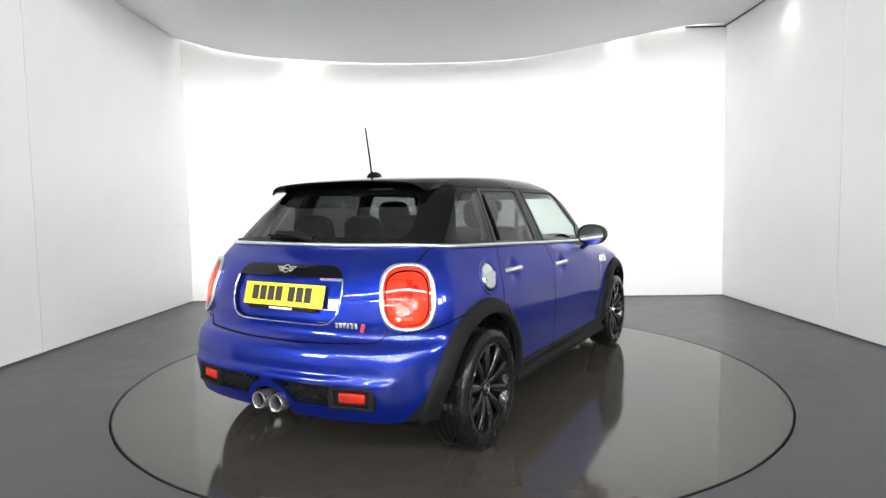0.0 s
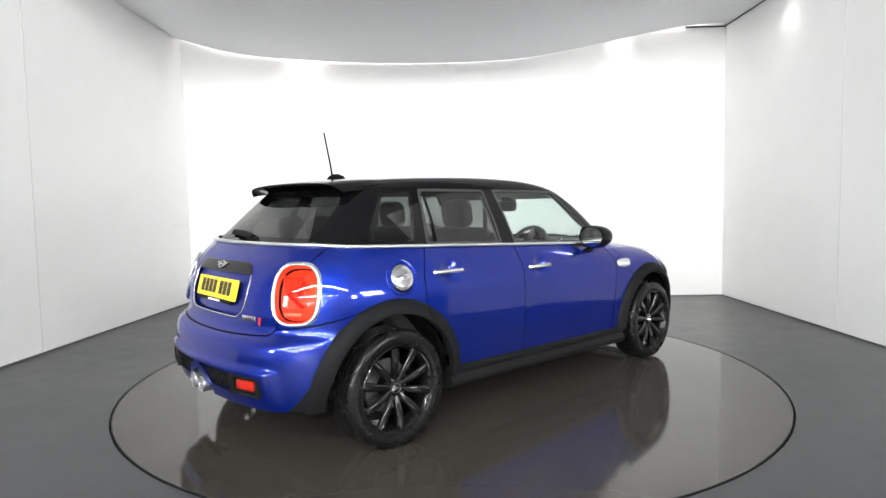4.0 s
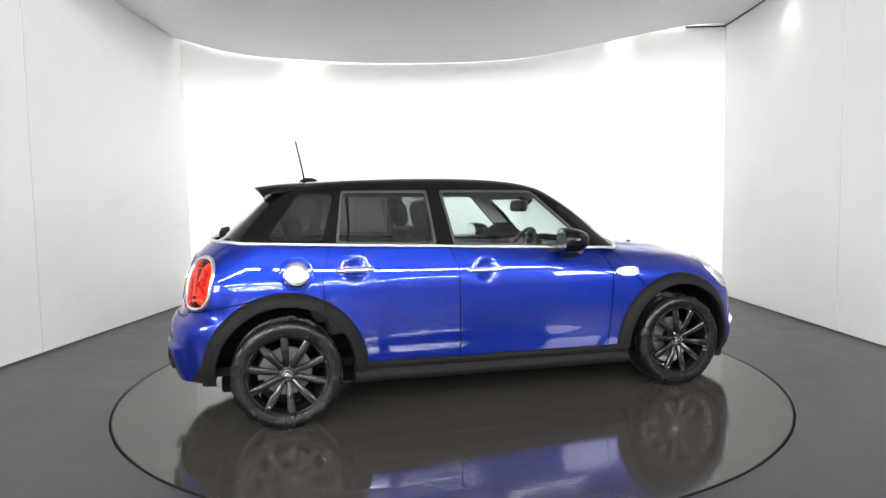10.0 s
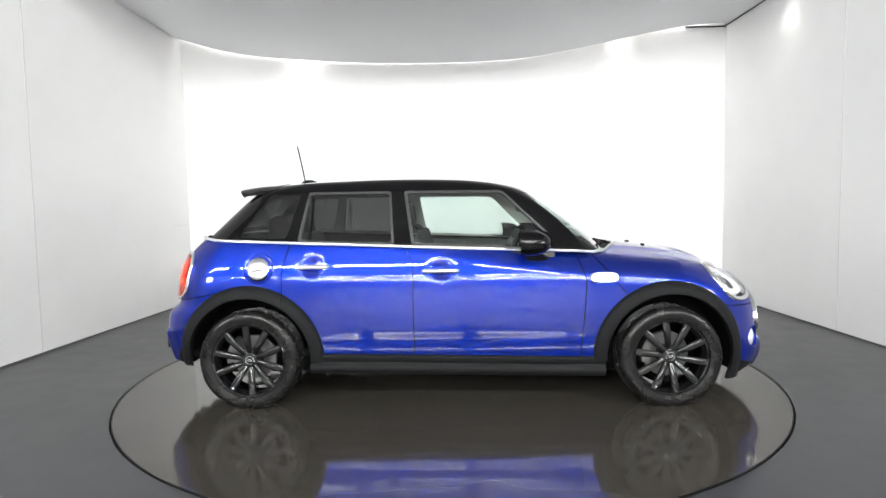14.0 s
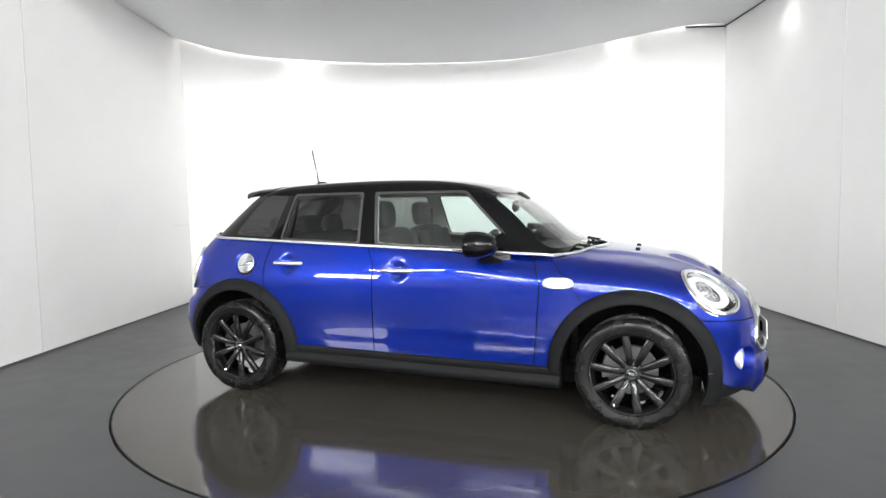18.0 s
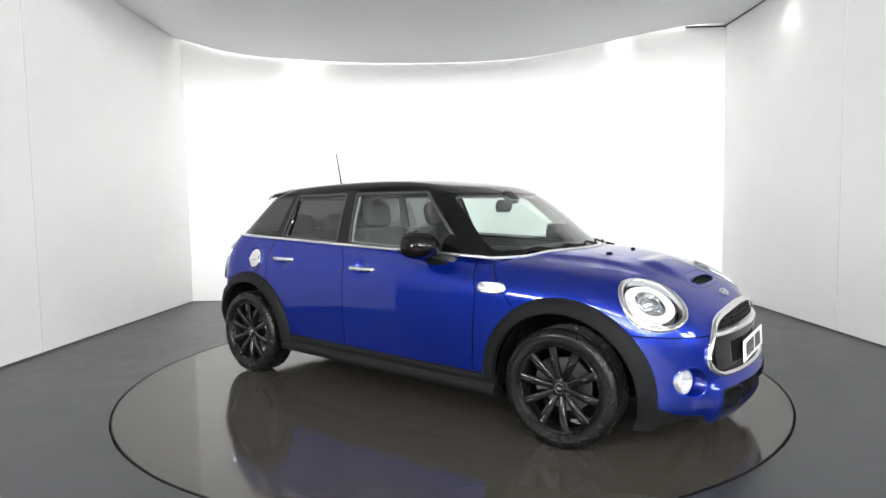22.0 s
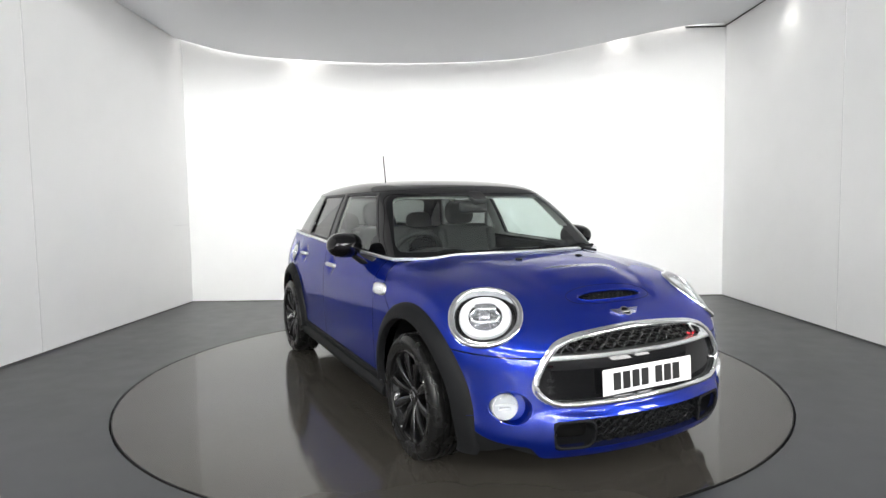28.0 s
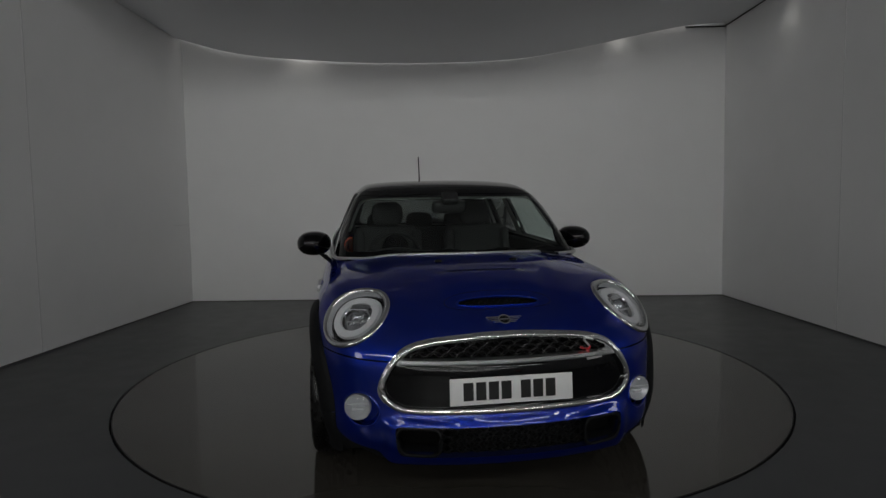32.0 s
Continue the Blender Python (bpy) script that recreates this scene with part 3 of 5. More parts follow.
def f_trim(p):
    """The black lower edge of both bumpers."""
    x, y, z = p.T
    rear = z - np.maximum(0.425 - 1.8 * np.maximum(-x - 1.72, 0), 0.20)
    front = z - 0.212 - 0.15 * np.exp(-np.clip((x - 1.66) / 0.085, -0.15, 20)) + 0.06 * step((0.532 - np.abs(y)) / 0.012)
    return np.where(x > 0, front, rear)


CUT = {}


def build_shell():
    S = shell(body_field, -1.25, 1.25, 0.60, -1.95, 2.0, 0.78, 0.12, 0.95, 170, 36, 42)
    S = clip(S, f_cowl)
    for s in (-1, 1):
        c = circle_xz(s * HUB_X, HUB_Z, 0.425)
        S = clip(S, lambda p: -c(p))
    # the sheet ends above the sills, and lower at both bumpers
    S = clip(S, lambda p: np.where(p[:, 0] > 1.3, np.where(np.abs(p[:, 1]) > 0.53, 0.152, 0.166), np.where(p[:, 0] < -1.3, 0.272, 0.333 - 0.0185 * (p[:, 0] + 0.9))) - p[:, 2])
    for key, f in (("head", f_head), ("tail", f_tail), ("grille", f_grille), ("intake", f_intake), ("fog", f_fog), ("slot", f_slot), ("pipes", f_pipes), ("scoop", f_scoop)):
        CUT[key], S = both(S, f)
    # black lower edges
    trim = clip(clip(S, lambda p: f_trim(p) + 0.001), lambda p: 1.3 - np.abs(p[:, 0]))
    rest = clip(S, lambda p: np.where(np.abs(p[:, 0]) > 1.3, 0.001 - f_trim(p), -1))
    for s, nm in ((1, "front_valance"), (-1, "rear_valance")):
        sheet_part(nm, clip(trim, lambda p: -s * p[:, 0]), body_field, M_PLASTIC, car, "grained black plastic lower edge of the bumper", 0.03, mirror="pair")
    # bonnet and front bumper
    bonnet, rest = both(rest, f_bonnet, GAP)
    sheet_part("bonnet", bonnet, body_field, M_PAINT, car, "blue metallic clamshell bonnet with an air scoop")
    bumper, rest = both(rest, lambda p: np.maximum(1.3 - p[:, 0], -1), 0.0)
    sheet_part("front_bumper", bumper, body_field, M_PAINT, car, "blue front bumper with round fog lamp holes", 0.03)
    # the wing behind the front wheel
    wing, rest = both(rest, lambda p: (0.728 + 0.30 * (0.955 - p[:, 2]) - 0.36 * np.maximum(0.955 - p[:, 2] - 0.18, 0)
                                       - 0.02 * np.maximum(0.7 - p[:, 2], 0)) - p[:, 0], GAP)
    sheet_part("front_wing", wing, body_field, M_PAINT, car, mirror="pair")
    # doors
    fdoor, rest = both(rest, lambda p: (-0.312 + 0.42 * np.minimum(0.99 - p[:, 2], 0.11)) - p[:, 0], GAP)
    sheet_part("front_door", fdoor, body_field, M_PAINT, car, "blue front door with a chrome pull handle", mirror="pair")
    rdoor, rest = both(rest, lambda p: (-1.022 - 0.30 * np.minimum(1.03 - p[:, 2], 0.16)) - p[:, 0], GAP)
    sheet_part("rear_door", rdoor, body_field, M_PAINT, car, "blue rear door cut round the wheel arch", mirror="pair")
    gate, rest = both(rest, f_tailgate, GAP)
    inset, gate = both(gate, f_recess, 0.0)
    sheet_part("plate_recess", clip(inset, lambda p: p[:, 2] - 0.905), body_field, M_PAINT, car, "blue sunken plate housing", 0, -0.019)
    sheet_part("tailgate_grip", clip(inset, lambda p: 0.905 - p[:, 2]), body_field, M_BLACK, car, "gloss black tailgate grip bar", 0.034, 0.004)
    sheet_part("tailgate", gate, body_field, M_PAINT, car, "blue tailgate with a recessed plate housing", 0.032)
    rbump, quarter = both(rest, lambda p: np.maximum(p[:, 2] - 0.700 - 0.20 * (p[:, 0] + 1.6), p[:, 0] + 1.3), GAP)
    sheet_part("rear_bumper", rbump, body_field, M_PAINT, car, "blue rear bumper with a cut-out for twin pipes", 0.03)
    sheet_part("quarter_panel", quarter, body_field, M_PAINT, car, mirror="pair")
    # dark structure behind the gaps
    inner = shell(lambda p: body_field(p) + 0.022, -1.25, 1.25, 0.60, -1.95, 2.0, 0.78, 0.12, 0.95, 90, 20, 22)
    inner = clip(inner, f_cowl)
    for s in (-1, 1):
        c = circle_xz(s * HUB_X, HUB_Z, 0.447)
        inner = clip(inner, lambda p: -c(p))
    for f, r in ((f_head, 0), (f_tail, 0), (f_grille, 0), (f_intake, 0), (f_fog, 0), (f_slot, 0), (f_pipes, 0), (f_scoop, 0)):
        inner = clip(inner, lambda p: -f(p))
    inner = clip(inner, lambda p: np.where(p[:, 0] > 1.3, 0.19, np.where(p[:, 0] < -1.3, 0.275, 0.25)) - p[:, 2])
    sheet_part("inner_body", inner, lambda p: body_field(p) + 0.022, M_VOID, car, depth=0)


WIN_FRONT = poly(((-0.262, 1.012), (0.625, 0.974), (0.600, 1.012), (0.285, 1.318), (-0.312, 1.322)), 0.02)
SAIL = poly(((0.490, 0.940), (0.700, 0.940), (0.625, 1.020), (0.545, 1.080), (0.495, 1.045)), 0.015)
WIN_REAR = poly(((-0.972, 1.040), (-0.400, 1.016), (-0.424, 1.322), (-0.925, 1.322)), 0.02)
WIN_QUARTER = poly(((-1.375, 1.062), (-1.062, 1.048), (-0.985, 1.326), (-1.185, 1.326)), 0.03)


def side_only(f, grow=0.0):
    return lambda p: np.maximum(f(p[:, 0], p[:, 2]) - grow, p[:, 1] + 0.40)


SCREEN = poly(((-0.74, 0.90), (0.74, 0.90), (0.738, 0.985), (0.600, 1.318), (-0.600, 1.318), (-0.738, 0.985)), 0.05)
SCREEN_CLEAR = poly(((-0.705, 0.982), (0.705, 0.982), (0.698, 1.025), (0.572, 1.302), (-0.572, 1.302), (-0.698, 1.025)), 0.05)
BACKLIGHT = poly(((-0.608, 1.068), (0.608, 1.068), (0.560, 1.335), (-0.560, 1.335)), 0.05)

BACKLIGHT_CLEAR = poly(((-0.560, 1.085), (0.560, 1.085), (0.500, 1.305), (-0.500, 1.305)), 0.07)


def f_screen(p):
    return np.maximum(SCREEN(p[:, 1], p[:, 2]), 0.3 - p[:, 0])


def f_backlight(p):
    return np.maximum(BACKLIGHT(p[:, 1], p[:, 2]), p[:, 0] + 1.25)


def f_roofline(p):
    """Inside the roof panel."""
    x, y, z = p.T
    return np.maximum(1.340 + 0.0 * x - z, np.maximum(x - 0.42, -1.40 - x))


def build_cabin():
    C = shell(cabin_field, -1.0, 0.15, 1.08, -1.55, 0.95, 0.70, 0.90, 1.36, 120, 32, 26)
    C = clip(C, lambda p: belt(p[:, 0]) - 0.012 - p[:, 2])
    scr, C = both(C, f_screen, 0.0)
    clear, frit = both(scr, lambda p: SCREEN_CLEAR(p[:, 1], p[:, 2]))
    ws = sheet_part("windscreen", clear, cabin_field, M_GLASS, car, "clear curved windscreen with a black border", 0, -0.002)[0]
    sheet_part("black_border", frit, cabin_field, M_BLACK, ws, "", 0, -0.002)
    bl, C = both(C, f_backlight, 0.0)
    bl, border = both(bl, lambda p: BACKLIGHT_CLEAR(p[:, 1], p[:, 2]))
    rw = sheet_part("rear_window", bl, cabin_field, M_REAR_TINT, car, "dark tinted rear window with a black border", 0, -0.002)[0]
    sheet_part("black_border", border, cabin_field, M_BLACK, rw, "", 0, -0.002)
    sail, C = both(C, side_only(SAIL), 0.0)
    sheet_part("sail_panel", sail, cabin_field, M_BLACK, car, "gloss black corner panel by the mirror", 0.012, 0.002, mirror="pair")
    for nm, w, m in (("front_door_glass", WIN_FRONT, M_GLASS), ("rear_door_glass", WIN_REAR, M_TINT), ("quarter_glass", WIN_QUARTER, M_DARK_TINT)):
        g, C = both(C, side_only(w), 0.0)
        sheet_part(nm, g, cabin_field, m, car, "", 0, -0.003 if nm != "quarter_glass" else 0.0, mirror="pair")
        if nm != "quarter_glass":
            fr, C = both(C, side_only(w, 0.015), 0.0)
            sheet_part("window_frame", fr, cabin_field, M_SATIN, car, "satin grey window surround", 0.012, 0.004, mirror="pair")
    roof, C = both(C, f_roofline, 0.0012)
    sheet_part("roof", roof, cabin_field, M_BLACK, car, "gloss black roof panel")
    sheet_part("window_pillar", C, cabin_field, M_BLACK, car, "gloss black window pillars", 0.02)
    # cowl below the windscreen
    pts = [(1.10 - 0.50 * y * y, y, 0.945 - 0.03 * y * y) for y in np.linspace(-0.70, 0.70, 25)]
    v = [(x + dx, y, z + dz) for x, y, z in pts for dx, dz in ((0.02, 0.0), (-0.06, -0.012), (-0.16, 0.0))]
    f = [(3 * i + q, 3 * i + 3 + q, 3 * i + 4 + q, 3 * i + 1 + q) for i in range(24) for q in (0, 1)]
    part("cowl", (v, f), M_PLASTIC, car, "black plastic wiper cowl")
    # chrome belt strip right round the glass
    bx = np.linspace(0.75, -1.50, 40)
    right = many_on_side(bx, belt(bx) - 0.004)
    right[:, 1] = np.minimum(right[:, 1], many_on_side(bx, belt(bx) - 0.004, cabin_field)[:, 1] - 0.002)
    tail = []
    for y in np.linspace(-0.60, 0.0, 10):
        q = on_end(y, 1.050, -1)
        tail.append(q)
    run = [Vector(q) + Vector((0, -0.010, 0.006)) for q in right] + [Vector(q) + Vector((-0.006, 0, 0.005)) for q in tail]
    run = [Vector((1.115 - 0.52 * 0.725 ** 2, -0.725, 0.944))] + run
    run = run + [Vector((q.x, -q.y, q.z)) for q in run[-2::-1]]
    part("belt_strip", tube(run, 0.0100, 10), M_BRIGHT, car, "bright chrome waistline strip")
    front = []
    for y in np.linspace(-0.725, 0.725, 41):
        x = 1.115 - 0.52 * y * y
        q = many_on_top([x + 0.004], [y])[0]
        front.append((x, y, max(q[2] + 0.001, 0.944)))
    part("cowl_strip", tube(front, 0.0105, 8), M_BRIGHT, car, "bright chrome strip at the foot of the windscreen")


def build_arches():
    """Black wheel arch flares and the liners behind them."""
    for s in (1, -1):
        n = 60
        prof = ((0.462, 0.000), (0.4585, 0.012), (0.446, 0.022), (0.42, 0.034), (0.394, 0.038), (0.387, 0.037), (0.383, 0.026), (0.383, 0.0))
        a0, a1 = (radians(4), radians(182)) if s > 0 else (radians(-2), radians(187))
        ang = [a0 + (a1 - a0) * i / n for i in range(n + 1)]
        xs = [s * HUB_X + r * math.cos(a) for a in ang for r, _ in prof]
        zs = [HUB_Z + r * math.sin(a) for a in ang for r, _ in prof]
        ys = many_on_side(xs, [max(z, 0.25) for z in zs])[:, 1]
        V = []
        for x, y, z, dy in zip(xs, ys, zs, [dy for _ in ang for _, dy in prof]):
            fade = min(1, max(0.08, (z - 0.235) / 0.20)) if s < 0 and x < -HUB_X and dy > 0 else 1
            V.append((x, y - dy * fade, z))
        k = len(prof)
        F = [(i * k + q, i * k + q + 1, (i + 1) * k + q + 1, (i + 1) * k + q) for i in range(n) for q in range(k - 1)]
        for side in (1, -1):
            bm = bmesh.new()
            vs = [bm.verts.new((x, y * side, z)) for x, y, z in V]
            for f in F:
                bm.faces.new([vs[i] for i in f])
            part("wheel_arch", bm, M_PLASTIC, car, "grained black plastic wheel arch flare")
            if s > 0:
                # the valance's corner piece below the flare
                rows_, low_ = 10, ((0.475, -0.004),) + prof
                pts = []
                for i in range(rows_ + 1):
                    a = radians(-23.0 + 26.8 * i / rows_)
                    for r, dy in low_:
                        x, z = HUB_X + r * math.cos(a), max(HUB_Z + r * math.sin(a), 0.152)
                        pts.append((x, side * (on_side(x, max(z, 0.2))[1] - dy * (0.45 + 0.52 * i / rows_)), z))
                k2 = len(low_)
                part("valance_corner", (pts, [(i * k2 + q, i * k2 + q + 1, (i + 1) * k2 + q + 1, (i + 1) * k2 + q) for i in range(rows_) for q in range(k2 - 1)]),
                     M_PLASTIC, car, "grained black plastic corner of the front valance")
            li = lathe([(0.02, -0.50), (0.388, -0.50), (0.388, -0.785)], 56, "y", *((radians(-14), radians(190)) if s > 0 else (radians(-10), radians(184))))
            li.transform(pose(s * HUB_X, 0, HUB_Z) @ Matrix.Diagonal((1, side, 1, 1)))
            part("arch_liner", li, M_VOID, car)


def build_arch_joints():
    """The shut line of the rear door crosses the rear flare."""
    prof = ((0.4595, 0.012), (0.446, 0.022), (0.42, 0.034), (0.394, 0.038), (0.387, 0.037))
    pts = []
    for r, dy in prof:
        x = -1.070
        z = HUB_Z + math.sqrt(r * r - (x + HUB_X) ** 2)
        pts.append((x, on_side(x, z)[1] - dy - 0.0005, z))
    for s in (1, -1):
        part("arch_joint", tube([(x, y * s, z) for x, y, z in pts], 0.0022, 6), M_VOID, car)


def build_sills():
    for side in (-1, 1):
        V, F = [], []
        prof = ((0.798, 0.348), (0.815, 0.345), (0.825, 0.338), (0.827, 0.330), (0.823, 0.304), (0.816, 0.296), (0.818, 0.290), (0.834, 0.270), (0.836, 0.255), (0.829, 0.236), (0.808, 0.222), (0.70, 0.205))
        n = 30
        for i in range(n + 1):
            x = -0.905 + 1.80 * i / n
            drop = -0.0185 * (x + 0.9)
            for y, z in prof:
                V.append((x, side * y, z + drop))
        k = len(prof)
        F = [(i * k + q, i * k + q + 1, (i + 1) * k + q + 1, (i + 1) * k + q) for i in range(n) for q in range(k - 1)]
        F += [tuple(range(k)), tuple(range(n * k, n * k + k))]
        bm = bmesh.new()
        vs = [bm.verts.new(v) for v in V]
        for f in F:
            bm.faces.new([vs[i] for i in f])
        part("sill", bm, M_PLASTIC, car, "grained black plastic side sill")
    part("underbody", box(3.3, 1.30, 0.10, pose(0.0, 0, 0.235), 0.02), M_VOID, car)


def build_wheel():
    w = new("wheel")
    w.parent = car
    R, hwid = 0.308, 0.1025
    prof = [(0.222, -0.085), (0.232, -0.098), (0.25, -hwid), (0.275, -hwid - 0.002), (0.292, -0.097), (0.303, -0.088), (0.3065, -0.078)]
    for yg in (-0.045, -0.015, 0.015, 0.045):
        prof += [(R, yg - 0.006), (R - 0.007, yg - 0.004), (R - 0.007, yg + 0.004), (R, yg + 0.006)]
    prof += [(0.3065, 0.078), (0.303, 0.088), (0.275, hwid), (0.25, hwid), (0.222, 0.085)]
    part("tyre", lathe(prof, 96), M_RUBBER, w, "black low-profile tyre")
    lugs = bmesh.new()
    for k in range(80):
        for side in (-1, 1):
            a = 2 * math.pi * (k + 0.25 * side) / 80
            m = Matrix.Rotation(-a, 4, "Y") @ pose(0.3052, side * 0.0710, 0)
            vs = [lugs.verts.new(m @ Vector((x, y - side * 0.0, z))) for x, y, z in (
                (0.0012, -0.012, -0.0085), (0.0012, 0.012, -0.0085), (0.0012, 0.012, 0.0085), (0.0012, -0.012, 0.0085),
                (-0.006, -0.012, -0.0085), (-0.006, 0.012, -0.0085), (-0.006, 0.012, 0.0085), (-0.006, -0.012, 0.0085))]
            for f in ((0, 1, 2, 3), (0, 4, 5, 1), (1, 5, 6, 2), (2, 6, 7, 3), (3, 7, 4, 0)):
                lugs.faces.new([vs[i] for i in f])
    tagged(part("tread", lugs, M_RUBBER, w, "tread blocks round the tyre's shoulders", smooth=False), kind="stuff")
    rim = [(0.226, -0.099), (0.231, -0.094), (0.2295, -0.088), (0.218, -0.086), (0.206, -0.07), (0.200, -0.03), (0.195, 0.06), (0.21, 0.085), (0.222, 0.086)]
    part("rim", lathe(rim, 72), M_RIM, w, "gloss black alloy rim barrel")
    # ten rounded spokes
    for i in range(10):
        a = 2 * math.pi * i / 10
        V, F = [], []
        n, m = 10, 16
        for q in range(n + 1):
            t = q / n
            r = 0.042 + 0.172 * t
            half = 0.0145 + 0.0095 * min(1, t * 1.25) ** 0.9 - 0.002 * t ** 6
            y = -0.052 - 0.026 * t - 0.010 * math.sin(math.pi * t)
            for k in range(m):
                b = 2 * math.pi * k / m
                V.append((r, y - 0.013 * math.copysign(abs(math.cos(b)) ** 0.8, math.cos(b)) * (1 if math.cos(b) > 0 else 1.6), half * math.copysign(abs(math.sin(b)) ** 0.75, math.sin(b))))
        F = [(q * m + k, q * m + (k + 1) % m, (q + 1) * m + (k + 1) % m, (q + 1) * m + k) for q in range(n) for k in range(m)]
        bm = bmesh.new()
        vs = [bm.verts.new(v) for v in V]
        for f in F:
            bm.faces.new([vs[j] for j in f])
        bm.transform(Matrix.Rotation(a, 4, "Y"))
        part("spoke", bm, M_RIM, w)
    part("hub", lathe([(0, -0.066), (0.040, -0.066), (0.058, -0.058), (0.062, -0.04), (0.062, 0.02), (0, 0.02)], 40), M_RIM, w)
    part("hub_cap", lathe([(0, -0.0715), (0.022, -0.0712), (0.028, -0.069), (0.030, -0.064), (0.030, -0.06)], 32), M_BLACK, w, "round black hub cap with a plain bright badge bar")
    part("cap_ring", lathe([(0.0235, -0.0712), (0.0245, -0.0725), (0.0265, -0.0722), (0.0275, -0.0695)], 32), M_CHROME, w, "bright ring of the hub cap")
    for k, (bw, bz) in enumerate(((0.030, 0.004), (0.026, -0.004))):
        part("badge_bar", box(bw, 0.002, 0.0045, pose(0, -0.0720, bz), 0.0005), M_CHROME, w)
    part("valve", tube([(0.205 * math.cos(4.4), -0.074, 0.205 * math.sin(4.4)), (0.198 * math.cos(4.4), -0.094, 0.198 * math.sin(4.4))], 0.0045, 8), M_CHROME, w, "bright tyre valve")
    for i in range(5):
        a = 2 * math.pi * (i + 0.5) / 5
        part("wheel_bolt", bolt(0.046 * math.cos(a), 0.046 * math.sin(a)), M_RIM, w)
    part("brake_disc", lathe([(0.06, 0.02), (0.138, 0.02), (0.140, 0.025), (0.140, 0.04), (0.06, 0.04)], 48), M_DISC, w)
    cal = lathe([(0.095, -0.022), (0.158, -0.022), (0.165, -0.010), (0.165, 0.04), (0.095, 0.04)], 14, "y", radians(140), radians(205))
    part("brake_caliper", cal, M_DISC, w)
    return w


def bolt(x, z):
    b = lathe([(0, -0.062), (0.008, -0.062), (0.0095, -0.058), (0.0095, -0.03)], 10)
    b.transform(pose(x, 0, z))
    return b


def build_wheels():
    w = build_wheel()
    w.matrix_basis = pose(HUB_X, -0.7505, HUB_Z)
    for x, s, turn in ((-HUB_X, -1, 14), (HUB_X, 1, 0), (-HUB_X, 1, 20)):
        copy_thing(w, pose(x, 0.7505 * s, HUB_Z, 0, turn, 180 if s > 0 else 0))
    w.matrix_basis = pose(HUB_X, -0.7505, HUB_Z, 0, 9, 0)


build_shell()
build_cabin()
build_arches()
build_arch_joints()
build_sills()
build_wheels()

# ---------------------------------------------------------------- the car: fittings


def normal_at(p, field=body_field):
    return Vector(gradient(field, np.array([p]))[0])


def seat_on(p, field=body_field, lift=0.0, spin=0.0):
    """A pose with z out of the surface at p and x level."""
    n = normal_at(p, field)
    x = Vector((0, 0, 1)).cross(n).normalized()
    m = Matrix((x, n.cross(x), n)).transposed().to_4x4()
    return Matrix.Translation(Vector(p) + n * lift) @ m @ Matrix.Rotation(spin, 4, "Z")


def ring_path(f2, cu, cv, n=72, reach=1.0):
    """The outline f2 = 0 round (cu, cv), as (u, v) pairs."""
    out = []
    for i in range(n):
        a = 2 * math.pi * i / n
        lo, hi = 0.0, reach
        for _ in range(30):
            m = (lo + hi) / 2
            if f2(np.array([cu + m * math.cos(a)]), np.array([cv + m * math.sin(a)]))[0] < 0:
                lo = m
            else:
                hi = m
        out.append((cu + lo * math.cos(a), cv + lo * math.sin(a)))
    return out


def mirrored(name, bm, material, parent=None, label=""):
    """Link a part and its mirror image on the left flank."""
    b2 = bm.copy()
    b2.transform(Matrix.Diagonal((1, -1, 1, 1)))
    bmesh.ops.reverse_faces(b2, faces=b2.faces[:])
    return part(name, bm, material, parent or car, label), part(name, b2, material, parent or car, label)


def bar_row(m, widths, height, thick, gap, material, parent, name="plate_mark"):
    """Plain bars in a row, in the plane of m."""
    total = sum(w if w > 0 else -w for w in widths) + gap * (len(widths) - 1)
    x = -total / 2
    for w in widths:
        if w > 0:
            part(name, box(w, height, thick, m @ pose(x + w / 2, 0, thick / 2)), material, parent, smooth=False)
        x += abs(w) + gap


def hexmesh(cells, r, depth, bar, squash=0.6):
    """A honeycomb of six-sided frames; cells are (pose, scale) on a surface."""
    bm = bmesh.new()
    for m in cells:
        rings = []
        for rad, z in ((r, 0), (r - bar, 0.002), (r - bar * 1.3, -depth), (r, -depth)):
            rings.append([bm.verts.new(m @ Vector((rad * math.cos(math.pi / 3 * k), squash * rad * math.sin(math.pi / 3 * k), z))) for k in range(6)])
        for q in range(3):
            for k in range(6):
                bm.faces.new((rings[q][k], rings[q][(k + 1) % 6], rings[q + 1][(k + 1) % 6], rings[q + 1][k]))
    bmesh.ops.recalc_face_normals(bm, faces=bm.faces)
    return bm


def comb_cells(inside, y0, y1, z0, z1, pitch, way, lift, squash=0.6):
    """Poses of the cells of a honeycomb on the nose or the tail."""
    dz, at = pitch * 0.866 * squash, []
    for i in range(int((z1 - z0) / dz) + 2):
        y = y0 + (pitch * 0.75 if i % 2 else 0)
        while y <= y1:
            if inside(np.array([y]), np.array([z0 + i * dz]))[0] < -0.010:
                at.append((y, z0 + i * dz))
            y += pitch * 1.5
    turn = Matrix(((0, 0, way), (way, 0, 0), (0, 1, 0))).to_4x4()
    skin = many_on_end([y for y, _ in at], [z for _, z in at], way)
    return [Matrix.Translation((p[0] + lift * way, y, z)) @ turn for p, (y, z) in zip(skin, at)]


